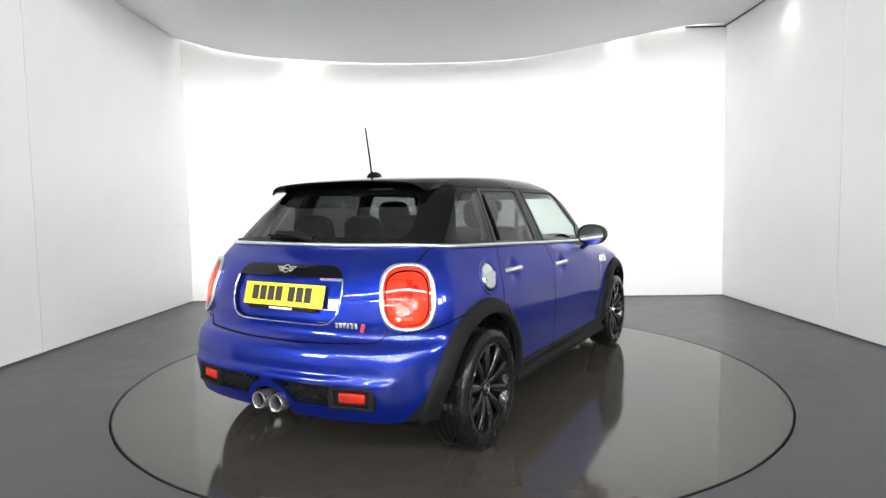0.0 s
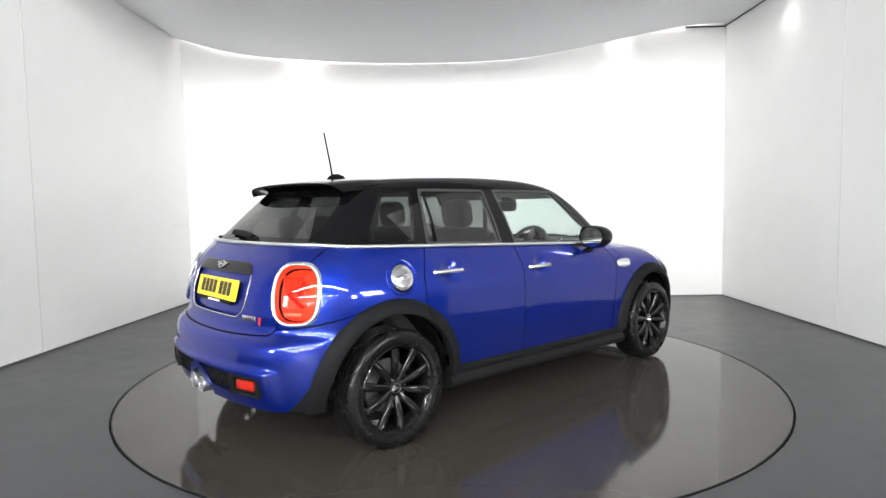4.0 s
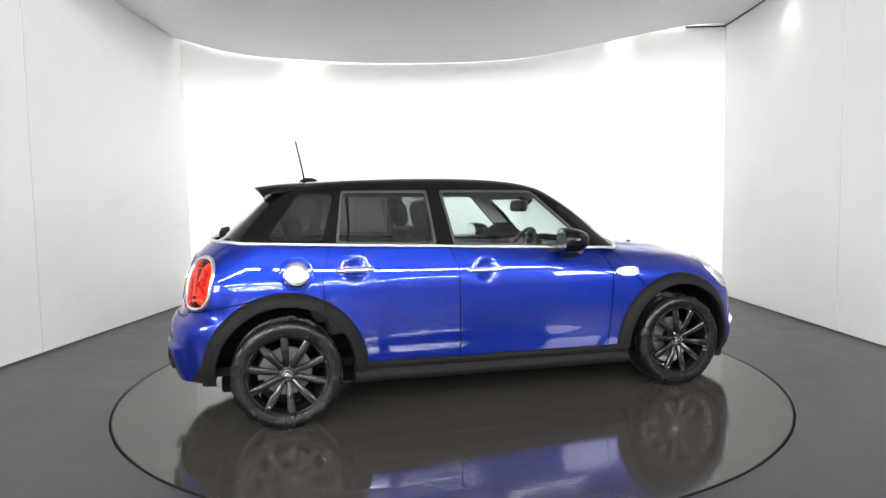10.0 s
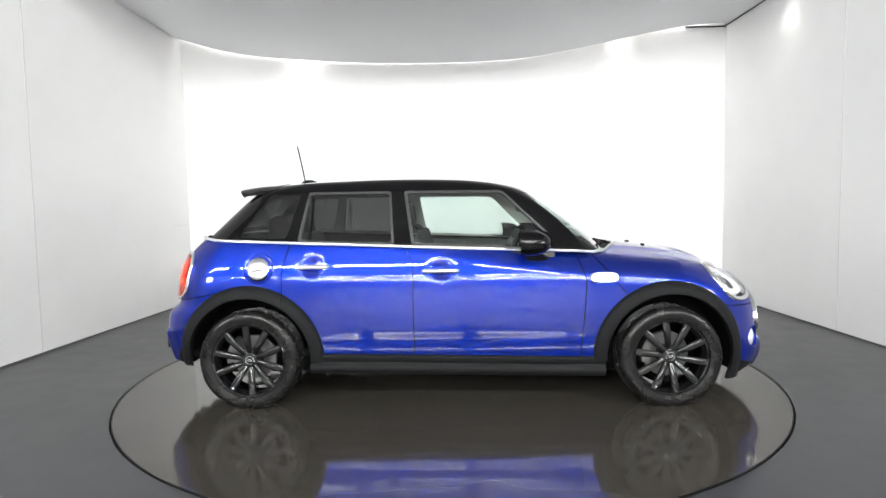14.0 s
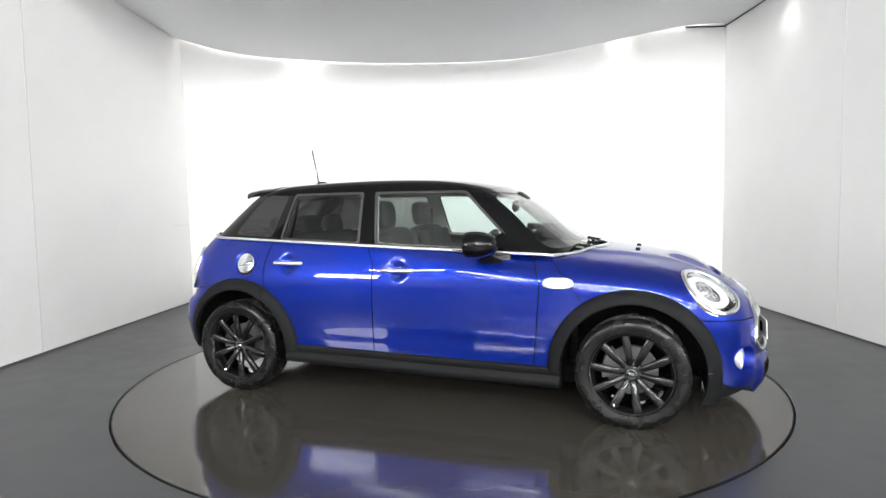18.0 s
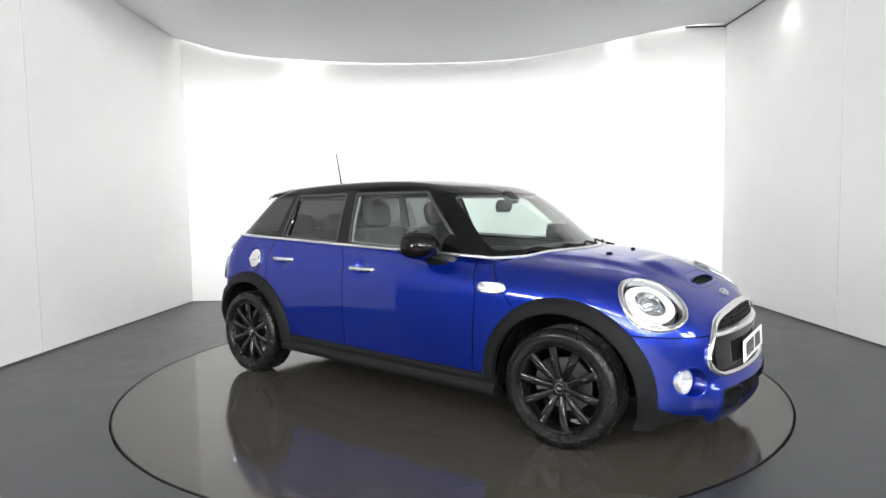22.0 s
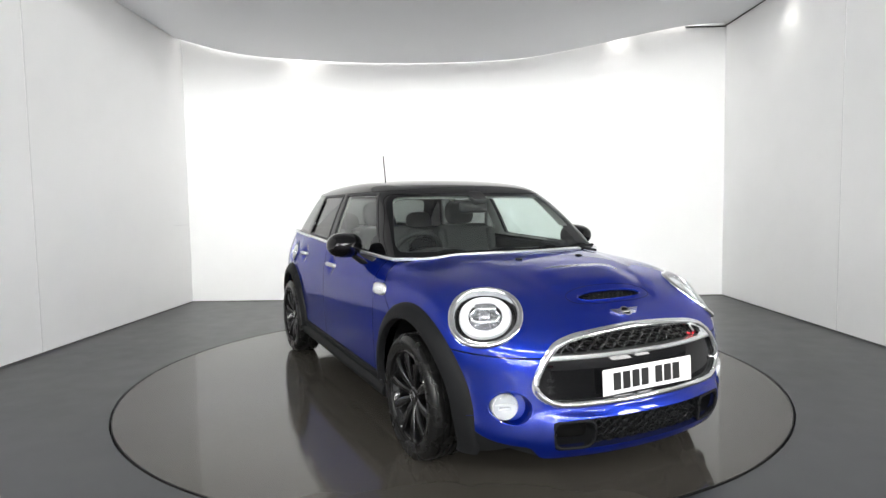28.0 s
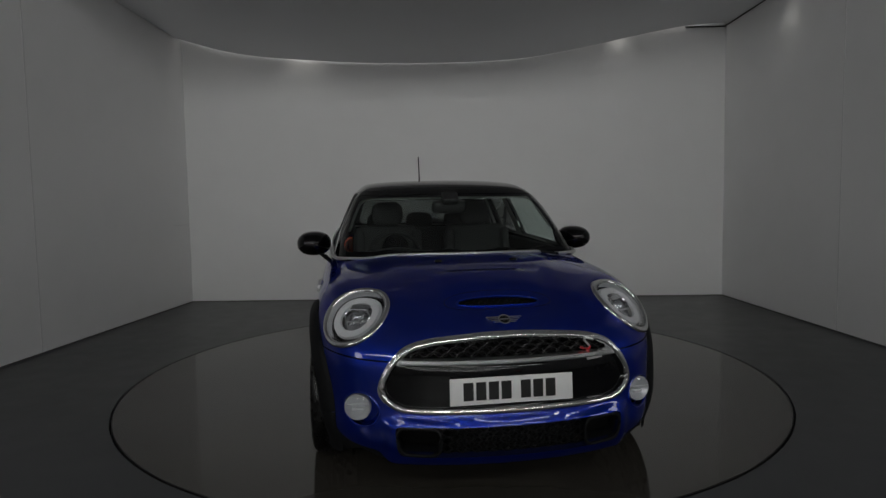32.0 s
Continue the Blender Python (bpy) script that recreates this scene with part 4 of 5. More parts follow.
def cell_parts(cells, r, depth, bar, squash, parent, material):
    """Each cell of a honeycomb as a part; all share one mesh."""
    me = bpy.data.meshes.new("mesh_cell")
    bm = hexmesh([Matrix()], r, depth, bar, squash)
    bm.to_mesh(me)
    bm.free()
    me.materials.append(material)
    for m in cells:
        part("mesh_cell", me, material, parent, smooth=False).matrix_basis = m


def badge(m, parent, k=1.0, name="badge"):
    """A round emblem between two barred wings, as plain shapes."""
    b = lathe([(0.017, 0.0), (0.0175, 0.004), (0.022, 0.004), (0.0225, 0.0)], 28, "z")
    bars = [box(0.030, 0.006, 0.003, pose(0, 0, 0.003))]
    for s in (-1, 1):
        for i, (l, z) in enumerate(((0.044, 0.011), (0.036, 0.003), (0.028, -0.005), (0.020, -0.012))):
            bars.append(box(l, 0.0045, 0.003, pose(s * (0.019 + l / 2), z, 0.002)))
    bm = join(b, *bars)
    bm.transform(m @ Matrix.Scale(k, 4))
    disc = lathe([(0, 0.0015), (0.018, 0.0015), (0.018, 0.0)], 28, "z")
    disc.transform(m @ Matrix.Scale(k, 4))
    part("badge_disc", disc, M_BLACK, parent)
    return part(name, bm, M_CHROME, parent, "bright winged emblem in plain shapes", smooth=False)


def lamp_outline(fr, ru, rv, n, lift, count=64):
    """A lamp's outline on the body's skin."""
    c, u, v, w = fr
    a = 2 * math.pi * np.arange(count) / count
    ca, sa = np.cos(a), np.sin(a)
    r = (np.abs(ca / ru) ** n + np.abs(sa / rv) ** n) ** (-1 / n)
    o = c + np.outer(r * ca, u) + np.outer(r * sa, v) - w * 0.20
    return [Vector(q) for q in march(body_field, o, np.tile(w, (count, 1)), 0.5) + w * lift]


def bezel(name, path, radius, parents, material=None):
    for s, parent in zip((1, -1), parents):
        part(name, tube([Vector((q.x, q.y * s, q.z)) for q in path], radius, 10, closed=True), material or M_CHROME, parent)


def build_headlamps():
    c, u, v, w = HEAD
    f_in = lamp_field(HEAD, 0.138, 0.133, 2.1)
    lens, ring = both(CUT["head"], f_in)
    rings = sheet_part("headlamp", ring, body_field, M_CHROME, car, "round headlamp with a chrome bezel", 0.03, 0.007, mirror="pair")
    lenses = sheet_part("lens", lens, body_field, M_LENS, None, "clear lamp lens", 0, 0.004, mirror="pair")
    for ob in lenses:
        ob.visible_shadow = False
    bezel("bezel", lamp_outline(HEAD, 0.154, 0.148, 2.1, 0.004), 0.0125, rings)
    base = Matrix((Vector(u), Vector(v), Vector(w))).transposed().to_4x4()
    for lamp, le, s in zip(rings, lenses, (1, -1)):
        le.parent = lamp
        flip = Matrix.Diagonal((1, s, 1, 1))
        m = flip @ Matrix.Translation(Vector(march(body_field, (c - w * 0.2)[None], w[None], 0.5)[0]) - Vector(w) * 0.030) @ base

        def put(name, bm, mt, label=""):
            bm.transform(m)
            return part(name, bm, mt, lamp, label)
        for i, (du, dv, r) in enumerate(((-0.004, 0.004, 0.034), (0.042, -0.036, 0.018))):
            pr = lathe([(0, 0.004), (r * 0.4, 0.002), (r * 0.75, -0.006), (r, -0.018), (r * 1.15, -0.018), (r * 1.2, -0.03)], 28, "z")
            pr.transform(pose(du, dv, 0))
            put("projector", pr, M_REFL, "bright projector lens")
        hexa = [(0.066, 0.006), (0.040, 0.038), (-0.040, 0.040), (-0.068, 0.010), (-0.050, -0.022), (0.044, -0.020)]
        put("lamp_bracket", tube([(a, b, -0.010) for a, b in hexa], 0.0065, 8, closed=True), M_CHROME, "bright bracket round the projector")
        put("upper_reflector", box(0.094, 0.024, 0.012, pose(0, 0.052, -0.018, -24, 0, 0), 0.004), M_CHROME)
        put("lower_reflector", box(0.070, 0.026, 0.012, pose(-0.014, -0.046, -0.020, 22, 0, 0), 0.004), M_REFL)
        small = lathe([(0.021, -0.012), (0.0225, 0.002), (0.0255, 0.002), (0.027, -0.012)], 28, "z")
        small.transform(pose(0.042, -0.036, 0))
        put("lamp_ring", small, M_CHROME)
    bowls = sheet_part("bowl", lens, body_field, M_BACK, None, "", 0, -0.060, mirror="pair")
    refl = clip(lens, lamp_field(HEAD, 0.080, 0.077, 2.1))
    refls = sheet_part("reflector", refl, body_field, M_REFL, None, "", 0, -0.045, mirror="pair")
    for lamp, bo, re in zip(rings, bowls, refls):
        bo.parent = re.parent = lamp
    n = 64
    V = [q for r, l in ((0.074, -0.030), (0.077, -0.019), (0.111, -0.012), (0.117, -0.030)) for q in lamp_outline(HEAD, r, r * 0.96, 2.1, l, n)]
    F = [(k * n + i, k * n + (i + 1) % n, (k + 1) * n + (i + 1) % n, (k + 1) * n + i) for k in range(3) for i in range(n)]
    for lamp, s in zip(rings, (1, -1)):
        part("light_ring", ([(q.x, q.y * s, q.z) for q in V], F), M_DRL, lamp, "broad white light ring")


def build_taillamps():
    c, u, v, w = TAIL
    f_in = lamp_field(TAIL, 0.108, 0.135, 2.8)
    lens, ring = both(CUT["tail"], f_in)
    rings = sheet_part("tail_lamp", ring, body_field, M_CHROME, car, "red tail lamp in a chrome surround", 0.03, 0.010, mirror="pair")
    lenses = sheet_part("lens", lens, body_field, M_RED, None, "red lamp lens", 0, 0.012, mirror="pair")
    backs = sheet_part("lamp_back", lens, body_field, M_LAMPRED, None, "", 0, -0.038, mirror="pair")
    bezel("bezel", lamp_outline(TAIL, 0.118, 0.146, 2.8, 0.007), 0.0115, rings)
    base = Matrix((Vector(u), Vector(v), Vector(w))).transposed().to_4x4()
    for lamp, le, ba, s in zip(rings, lenses, backs, (1, -1)):
        le.parent = ba.parent = lamp
        le.visible_shadow = False
        m = Matrix.Diagonal((1, s, 1, 1)) @ Matrix.Translation(Vector(march(body_field, (c - w * 0.2)[None], w[None], 0.5)[0]) - Vector(w) * 0.030) @ base
        for nm, bm, mt in (
                ("dark_segment", box(0.026, 0.100, 0.006, pose(0.012, 0.030, -0.004, 0, 10, 0), 0.002), M_LAMPEDGE),
                ("dark_segment", box(0.120, 0.022, 0.006, pose(-0.010, 0.020, -0.003, 0, 6, 42), 0.002), M_LAMPEDGE),
                ("dark_segment", box(0.110, 0.022, 0.006, pose(-0.010, -0.030, -0.001, 0, 6, -40), 0.002), M_LAMPEDGE),
                ("dark_segment", box(0.036, 0.052, 0.008, pose(0.052, 0.030, -0.022, 0, 34, 0), 0.003), M_LAMPEDGE),
                ("reflector_rib", box(0.006, 0.150, 0.016, pose(-0.066, 0.000, 0.004, 0, 0, 0), 0.002), M_LAMPRED),
                ("reflector_rib", box(0.120, 0.006, 0.016, pose(-0.015, 0.085, -0.002, 0, 8, 0), 0.002), M_LAMPRED),
                ("reflector_rib", box(0.140, 0.006, 0.016, pose(-0.005, -0.072, 0.000, 0, 10, 0), 0.002), M_LAMPRED),
                ("reverse_lens", box(0.085, 0.018, 0.012, pose(-0.020, -0.098, 0.006, 0, 6, 0), 0.004), M_FOG)):
            bm.transform(m)
            part(nm, bm, mt, lamp)


def build_grille():
    def inner(p):
        return np.maximum(grille_yz(p[:, 1], p[:, 2]) + 0.024, 1.5 - p[:, 0])
    core, ring = both(CUT["grille"], inner)
    g = sheet_part("grille", ring, body_field, M_CHROME, car, "wide six-sided grille in a chrome surround", 0.03, 0.010)[0]
    way = ring_path(lambda y, z: grille_yz(y, z) + 0.012, 0, 0.545, 120)
    ring_mid = [Vector(q) + Vector((0.008, 0, 0)) for q in many_on_end([y for y, _ in way], [z for _, z in way], 1)]
    part("grille_rim", tube(ring_mid, 0.0140, 12, closed=True), M_CHROME, g, "bright rounded chrome rim")
    low, high = both(core, lambda p: p[:, 2] - 0.592)
    sheet_part("grille_panel", low, body_field, M_BLACK, g, "gloss black lower grille panel", 0.02, -0.004)
    sheet_part("grille_back", high, body_field, M_VOID, g, "", 0, -0.035)
    # a chrome cross bar whose broad upper face leans back
    ys = np.linspace(-0.492, 0.492, 41)
    V = []
    for y in ys:
        q = Vector(on_end(y, 0.590, 1))
        V += [q + Vector(d) for d in ((-0.022, 0, 0.016), (0.004, 0, 0.010), (0.012, 0, -0.002), (0.010, 0, -0.008), (-0.02, 0, -0.010))]
    F = [(5 * i + k, 5 * i + k + 1, 5 * i + 6 + k, 5 * i + 5 + k) for i in range(40) for k in range(4)]
    part("grille_bar", (V, F), M_BRIGHT, g, "chrome cross bar")
    cells = comb_cells(lambda y, z: np.maximum(grille_yz(y, z) + 0.006, 0.598 - z), -0.506, 0.506, 0.612, 0.70, 0.0415, 1, -0.010, 0.52)
    cell_parts(cells, 0.041, 0.012, 0.0045, 0.52, g, M_GRILLE)
    # a red and bright letter-like mark as one slanted bar
    p = on_end(0.345, 0.634, 1)
    m = Matrix.Translation(Vector(p) + Vector((0.004, 0, 0))) @ Matrix(((0, 0, 1), (1, 0, 0), (0, 1, 0))).to_4x4() @ Matrix.Rotation(radians(-18), 4, "Z") @ Matrix.Scale(1.15, 4)
    part("sport_mark", join(box(0.034, 0.008, 0.006, m @ pose(0.000, 0.003, 0, 0, 0, -30), 0.002), box(0.034, 0.008, 0.006, m @ pose(0.004, 0.021, 0), 0.002), box(0.008, 0.016, 0.006, m @ pose(-0.013, 0.013, 0), 0.002)), M_BRIGHT, g, "slanted bright badge shape")
    part("sport_mark", join(box(0.038, 0.009, 0.005, m @ pose(-0.002, -0.019, 0), 0.002), box(0.008, 0.018, 0.005, m @ pose(0.015, -0.010, 0), 0.002)), M_REDINK, g, "slanted red badge shape")
    # plate
    plate_m = Matrix.Translation((2.026, -0.010, 0.481)) @ Matrix(((0, 0, 1), (1, 0, 0), (0, 1, 0))).to_4x4() @ pose(0, 0, 0, -3, 0, 0)
    pl = part("number_plate", box(0.520, 0.111, 0.006, plate_m, 0.0025), M_WHITE, car, "white plate with seven plain dark bars")
    bar_row(plate_m @ pose(-0.01, 0, 0.0031), (0.042, 0.042, 0.042, 0.042, -0.018, 0.042, 0.042, 0.042), 0.074, 0.0012, 0.011, M_INK, pl)
    part("plate_bracket", box(0.30, 0.06, 0.05, plate_m @ pose(0, 0, -0.03), 0.004), M_BLACK, g)
    # lower intake with two side ducts
    it = sheet_part("lower_intake", CUT["intake"], body_field, M_VOID, car, "black mesh intake between two ducts", 0, -0.07)[0]
    cells = comb_cells(lambda y, z: np.maximum(f_intake_yz(y, z), np.abs(y) - 0.30), -0.30, 0.30, 0.222, 0.34, 0.040, 1, -0.030, 0.5)
    cell_parts(cells, 0.0395, 0.014, 0.006, 0.5, it, M_PLASTIC)
    for s in (-1, 1):
        path = []
        f2 = poly(((-0.475, 0.216), (-0.312, 0.210), (-0.304, 0.331), (-0.488, 0.333)), 0.045)
        for y, z in ring_path(f2, -0.390, 0.272, 40, 0.3):
            path.append(Vector((on_end(y, z, 1)[0] - 0.006, s * y, z)))
        part("duct_rim", tube(path, 0.0075, 8, closed=True), M_PLASTIC, it, "black rim of the brake duct")
        n = len(path)
        V = [tuple(q) for q in path] + [(q.x - 0.11, q.y * 0.98, 0.27 + (q.z - 0.27) * 0.7) for q in path]
        F = [(i, (i + 1) % n, n + (i + 1) % n, n + i) for i in range(n)] + [tuple(range(n, 2 * n))]
        part("duct", (V, F), M_PLASTIC, it)
    # fog lamps in round wells
    wells = sheet_part("fog_lamp", CUT["fog"], body_field, M_PAINT, car, "round fog lamp sunk in a blue well", 0, -0.05, mirror="pair")
    for wob, s in zip(wells, (-1, 1)):
        p = on_end(-0.640, 0.388, 1)
        m = Matrix.Translation((p[0] - 0.012, s * 0.640, 0.388)) @ Matrix(((0, 0, 1), (1, 0, 0), (0, 1, 0))).to_4x4() @ Matrix.Rotation(radians(14 * s), 4, "Y")
        b = lathe([(0.0, 0.014), (0.030, 0.012), (0.052, 0.004), (0.059, -0.008), (0.061, -0.05)], 36, "z")
        b.transform(m)
        part("fog_lens", b, M_LENS, wob, "clear fog lamp glass").visible_shadow = False
        bowl = lathe([(0.0, -0.034), (0.020, -0.030), (0.040, -0.018), (0.054, 0.000), (0.0575, -0.004), (0.0575, -0.05)], 36, "z")
        bowl.transform(m)
        part("fog_reflector", bowl, M_FOG, wob, "bright fog lamp reflector")
        part("fog_shield", box(0.050, 0.012, 0.022, m @ pose(0, -0.012, -0.016), 0.004), M_FOG, wob)
        part("fog_rib", box(0.092, 0.005, 0.008, m @ pose(0, 0.012, -0.004), 0.002), M_FOG, wob)
        rim = []
        for y, z in ring_path(fog_oval, -0.624, 0.388, 40, 0.2):
            q = on_end(y, z, 1)
            rim.append((q[0], -s * q[1], q[2]))
        V = [tuple(q) for q in rim] + [(x - 0.055, y, z) for x, y, z in rim]
        n = len(rim)
        part("well", (V, [(i, (i + 1) % n, n + (i + 1) % n, n + i) for i in range(n)]), M_PAINT, wob)
        part("well_rim", tube(rim, 0.004, 6, closed=True), M_PAINT, wob)
    # bonnet scoop, emblem, washer jets
    sl = [many_on_top([x], [y])[0] for y, x in ring_path(scoop_yx, 0, SCOOP_X, 72, 0.4)]
    c = np.mean(sl, axis=0)
    n = len(sl)
    scoop = part("bonnet_scoop", ([tuple(q) for q in sl] + [tuple(c + (q - c) * 0.96 + np.array([-0.055, 0, -0.020])) for q in sl],
                 [(i, (i + 1) % n, n + (i + 1) % n, n + i) for i in range(n)] + [tuple(range(n, 2 * n))]), M_VOID, car, "black mesh air scoop opening in the bonnet")
    part("scoop_rim", tube([q + np.array([0, 0, 0.001]) for q in sl], 0.0045, 8, closed=True), M_PAINT, scoop)
    cells = []
    for i in range(3):
        for k in range(-6, 7):
            y, x = k * 0.030 + 0.015 * (i % 2), SCOOP_X - 0.018 + 0.016 * i
            if scoop_yx(np.array([y]), np.array([x]))[0] < -0.006:
                q = many_on_top([x], [y])[0]
                cells.append(seat_on(q, lift=-0.010))
    part("scoop_mesh", hexmesh(cells, 0.0195, 0.008, 0.003, 0.55), M_PLASTIC, scoop, smooth=False)
    seam_yx = oval(0, SCOOP_X - 0.008, 0.245, 0.056, 2.6)
    outline = [many_on_top([x], [y])[0] for y, x in ring_path(seam_yx, 0, SCOOP_X, 80, 0.5)]
    part("scoop_seam", tube(outline, 0.0014, 5, closed=True), M_EDGE, scoop)
    q = on_end(0.0, 0.738, 1)
    badge(seat_on(q, lift=0.003), car, 1.25)
    for y in (-0.20, 0.20):
        q = many_on_top([1.30], [y])[0]
        part("washer_jet", box(0.035, 0.026, 0.014, seat_on(q, lift=0.004), 0.005), M_PLASTIC, car)


def build_rear_fittings():
    # outlet slot with mesh and two fog reflectors
    so = sheet_part("rear_outlet", CUT["slot"], body_field, M_VOID, car, "black mesh outlet strip in the rear bumper", 0, -0.045)[0]
    cells = comb_cells(lambda y, z: np.maximum(np.maximum(rear_slot(y, z), 0.158 - np.hypot(y, (z - 0.300) * 1.15)), np.abs(y) - 0.36), -0.36, 0.36, 0.345, 0.44, 0.022, -1, -0.016, 0.75)
    cell_parts(cells, 0.0215, 0.010, 0.0045, 0.75, so, M_PLASTIC)
    for s in (-1, 1):
        p = on_end(0.462, 0.384, -1)
        n = normal_at(on_end(0.462, 0.40, -1))
        yaw = math.degrees(math.atan2(n.y, -n.x))
        m = Matrix.Translation((p[0] + 0.012, s * 0.462, 0.386)) @ Matrix(((0, 0, -1), (-1, 0, 0), (0, 1, 0))).to_4x4() @ Matrix.Rotation(radians(s * -yaw), 4, "Y")
        part("fog_surround", join(box(0.220, 0.016, 0.030, m @ pose(0, 0.042, 0.0), 0.006), box(0.220, 0.016, 0.030, m @ pose(0, -0.042, 0.0), 0.006), box(0.030, 0.094, 0.030, m @ pose(0.098, 0, 0.0), 0.008), box(0.030, 0.094, 0.030, m @ pose(-0.098, 0, 0.0), 0.008), box(0.20, 0.08, 0.010, m @ pose(0, 0, -0.014))), M_PLASTIC, so, "black frame round the fog lamp")
        fl = part("rear_fog_lamp", box(0.132, 0.050, 0.022, m @ pose(0, 0, -0.004), 0.010, 3), M_FOGRED, so, "red rear fog lamp")
    # twin pipes
    for y in (-0.056, 0.056):
        b = lathe([(0.030, 0.12), (0.034, 0.0), (0.036, -0.006), (0.040, -0.008), (0.0425, -0.004), (0.043, 0.004), (0.042, 0.16)], 36, "x")
        b.transform(pose(-1.985, y, 0.322))
        pipe = part("tailpipe", b, M_REFL, car, "satin chrome round tailpipe")
        d = lathe([(0.0, 0.03), (0.0345, 0.03)], 24, "x")
        d.transform(pose(-1.985, y, 0.322))
        part("pipe_bore", d, M_VOID, pipe)
    part("silencer", box(0.30, 0.60, 0.14, pose(-1.72, 0, 0.30), 0.05, 3), M_VOID, car)
    # plate and its bars
    q0, q1 = on_end(0, 0.875, -1), on_end(0, 0.765, -1)
    lean = math.degrees(math.atan2(q0[0] - q1[0], 0.11))
    m = Matrix.Translation(((q0[0] + q1[0]) / 2 + 0.006, 0, 0.818)) @ Matrix(((0, 0, -1), (-1, 0, 0), (0, 1, 0))).to_4x4() @ pose(0, 0, 0, -lean, 0, 0)
    pl = part("number_plate", box(0.520, 0.111, 0.006, m, 0.0025), M_YELLOW, car, "yellow plate with seven plain dark bars")
    bar_row(m @ pose(-0.01, 0.004, 0.0031), (0.042, 0.042, 0.042, 0.042, -0.018, 0.042, 0.042, 0.042), 0.072, 0.0012, 0.011, M_INK, pl)
    part("plate_holder", box(0.44, 0.020, 0.010, m @ pose(0, -0.066, -0.002), 0.003), M_PLASTIC, pl)
    part("holder_mark", box(0.15, 0.010, 0.002, m @ pose(0, -0.067, 0.004)), M_WHITE, pl, smooth=False)
    rim = [Vector(on_end(y, z, -1)) for y, z in ring_path(recess_yz, 0, 0.83, 90, 0.6) if z < 0.905]
    k = max(range(len(rim)), key=lambda i: (rim[i] - rim[i - 1]).length)
    rim = rim[k:] + rim[:k]
    part("recess_strip", tube(rim, 0.004, 6), M_CHROME, car, "thin bright line round the plate housing")
    badge(seat_on(on_end(0.0, 0.937, -1), lift=0.008), car, 1.0)
    # lettering on the tailgate as plain marks
    for i in range(6):
        y = -0.342 - 0.0195 * i
        part("badge_letter", box(0.0145, 0.026, 0.004, seat_on(on_end(y, 0.697, -1), lift=0.002), 0.0015), M_CHROME, car)
    part("badge_letter", box(0.018, 0.040, 0.004, seat_on(on_end(-0.470, 0.688, -1), lift=0.002) @ Matrix.Rotation(radians(-16), 4, "Z"), 0.0015), M_REDINK, car, "small red badge shape")
    # roof spoiler
    V, n = [], 40
    for i in range(n + 1):
        y = -0.540 + 1.08 * i / n
        t = abs(y) / 0.540
        fall = float(roof_x(-1.15)) - march(cabin_field, np.array([(-1.15, y, 1.0)]), np.array([(0.0, 0.0, 1.0)]), 0.8)[0][2]
        z = float(roof_x(-1.22)) - fall + 0.004
        tip = -1.462 + 0.050 * t ** 3 + 0.03 * t ** 16
        drop = 0.022 * (max(0, t - 0.80) / 0.20) ** 2
        thin = 1 - 0.60 * t ** 8
        V += [(-1.15, y, float(roof_x(-1.15)) - fall + 0.0035), (-1.30, y, z - 0.004 - drop * 0.3), (tip + 0.02, y, z - 0.020 - drop), (tip, y, z - 0.026 - drop),
              (tip + 0.008, y, z - 0.026 - 0.008 * thin - drop), (-1.375, y, z - 0.012 - 0.033 * thin - drop * 0.7), (-1.26, y, z - 0.012 - 0.048 * thin)]
    F = [(7 * i + q, 7 * i + (q + 1) % 7, 7 * i + 7 + (q + 1) % 7, 7 * i + 7 + q) for i in range(n) for q in range(7)]
    F += [tuple(range(7)), tuple(range(7 * n, 7 * n + 7))]
    bm = bmesh.new()
    vs = [bm.verts.new(v) for v in V]
    for f in F:
        bm.faces.new([vs[j] for j in f])
    sp = part("roof_spoiler", bm, M_BLACK, car, "gloss black spoiler over the rear window")
    # aerial
    a0 = Vector((-1.085, 0, float(roof_x(-1.085))))
    fin = lathe([(0.0, 0.034), (0.012, 0.032), (0.026, 0.022), (0.034, 0.006), (0.036, -0.01)], 24, "z")
    fin.transform(Matrix.Translation(a0) @ Matrix.Diagonal((2.0, 0.95, 1.05, 1)))
    an = part("aerial", fin, M_BLACK, car, "black whip aerial on a domed foot")
    part("aerial_mast", tube([a0 + Vector((-0.030, 0, 0.015)), a0 + Vector((-0.042, 0, 0.09)), a0 + Vector((-0.082, 0, 0.285))], lambda t: 0.0068 - 0.0022 * t, 8), M_BLACK, an)
    # rear wiper
    pv = Vector(on_end(-0.03, 1.075, -1, cabin_field)) + Vector((-0.012, 0, 0))
    wp = part("rear_wiper", tube([pv, Vector(on_end(0.08, 1.090, -1, cabin_field)) + Vector((-0.03, 0, 0.01)), Vector(on_end(0.25, 1.098, -1, cabin_field)) + Vector((-0.03, 0, 0.008))], lambda t: 0.023 - 0.008 * t, 10), M_PLASTIC, car, "black rear wiper")
    part("wiper_blade", tube([Vector(on_end(y, 1.085 + 0.02 * y, -1, cabin_field)) + Vector((-0.012, 0, 0.002)) for y in np.linspace(-0.02, 0.33, 10)], 0.007, 6), M_PLASTIC, wp)
    part("wiper_boss", lathe([(0, 0.02), (0.02, 0.016), (0.024, 0)], 16, "z"), M_PLASTIC, wp).matrix_basis = seat_on(pv, cabin_field, -0.01)
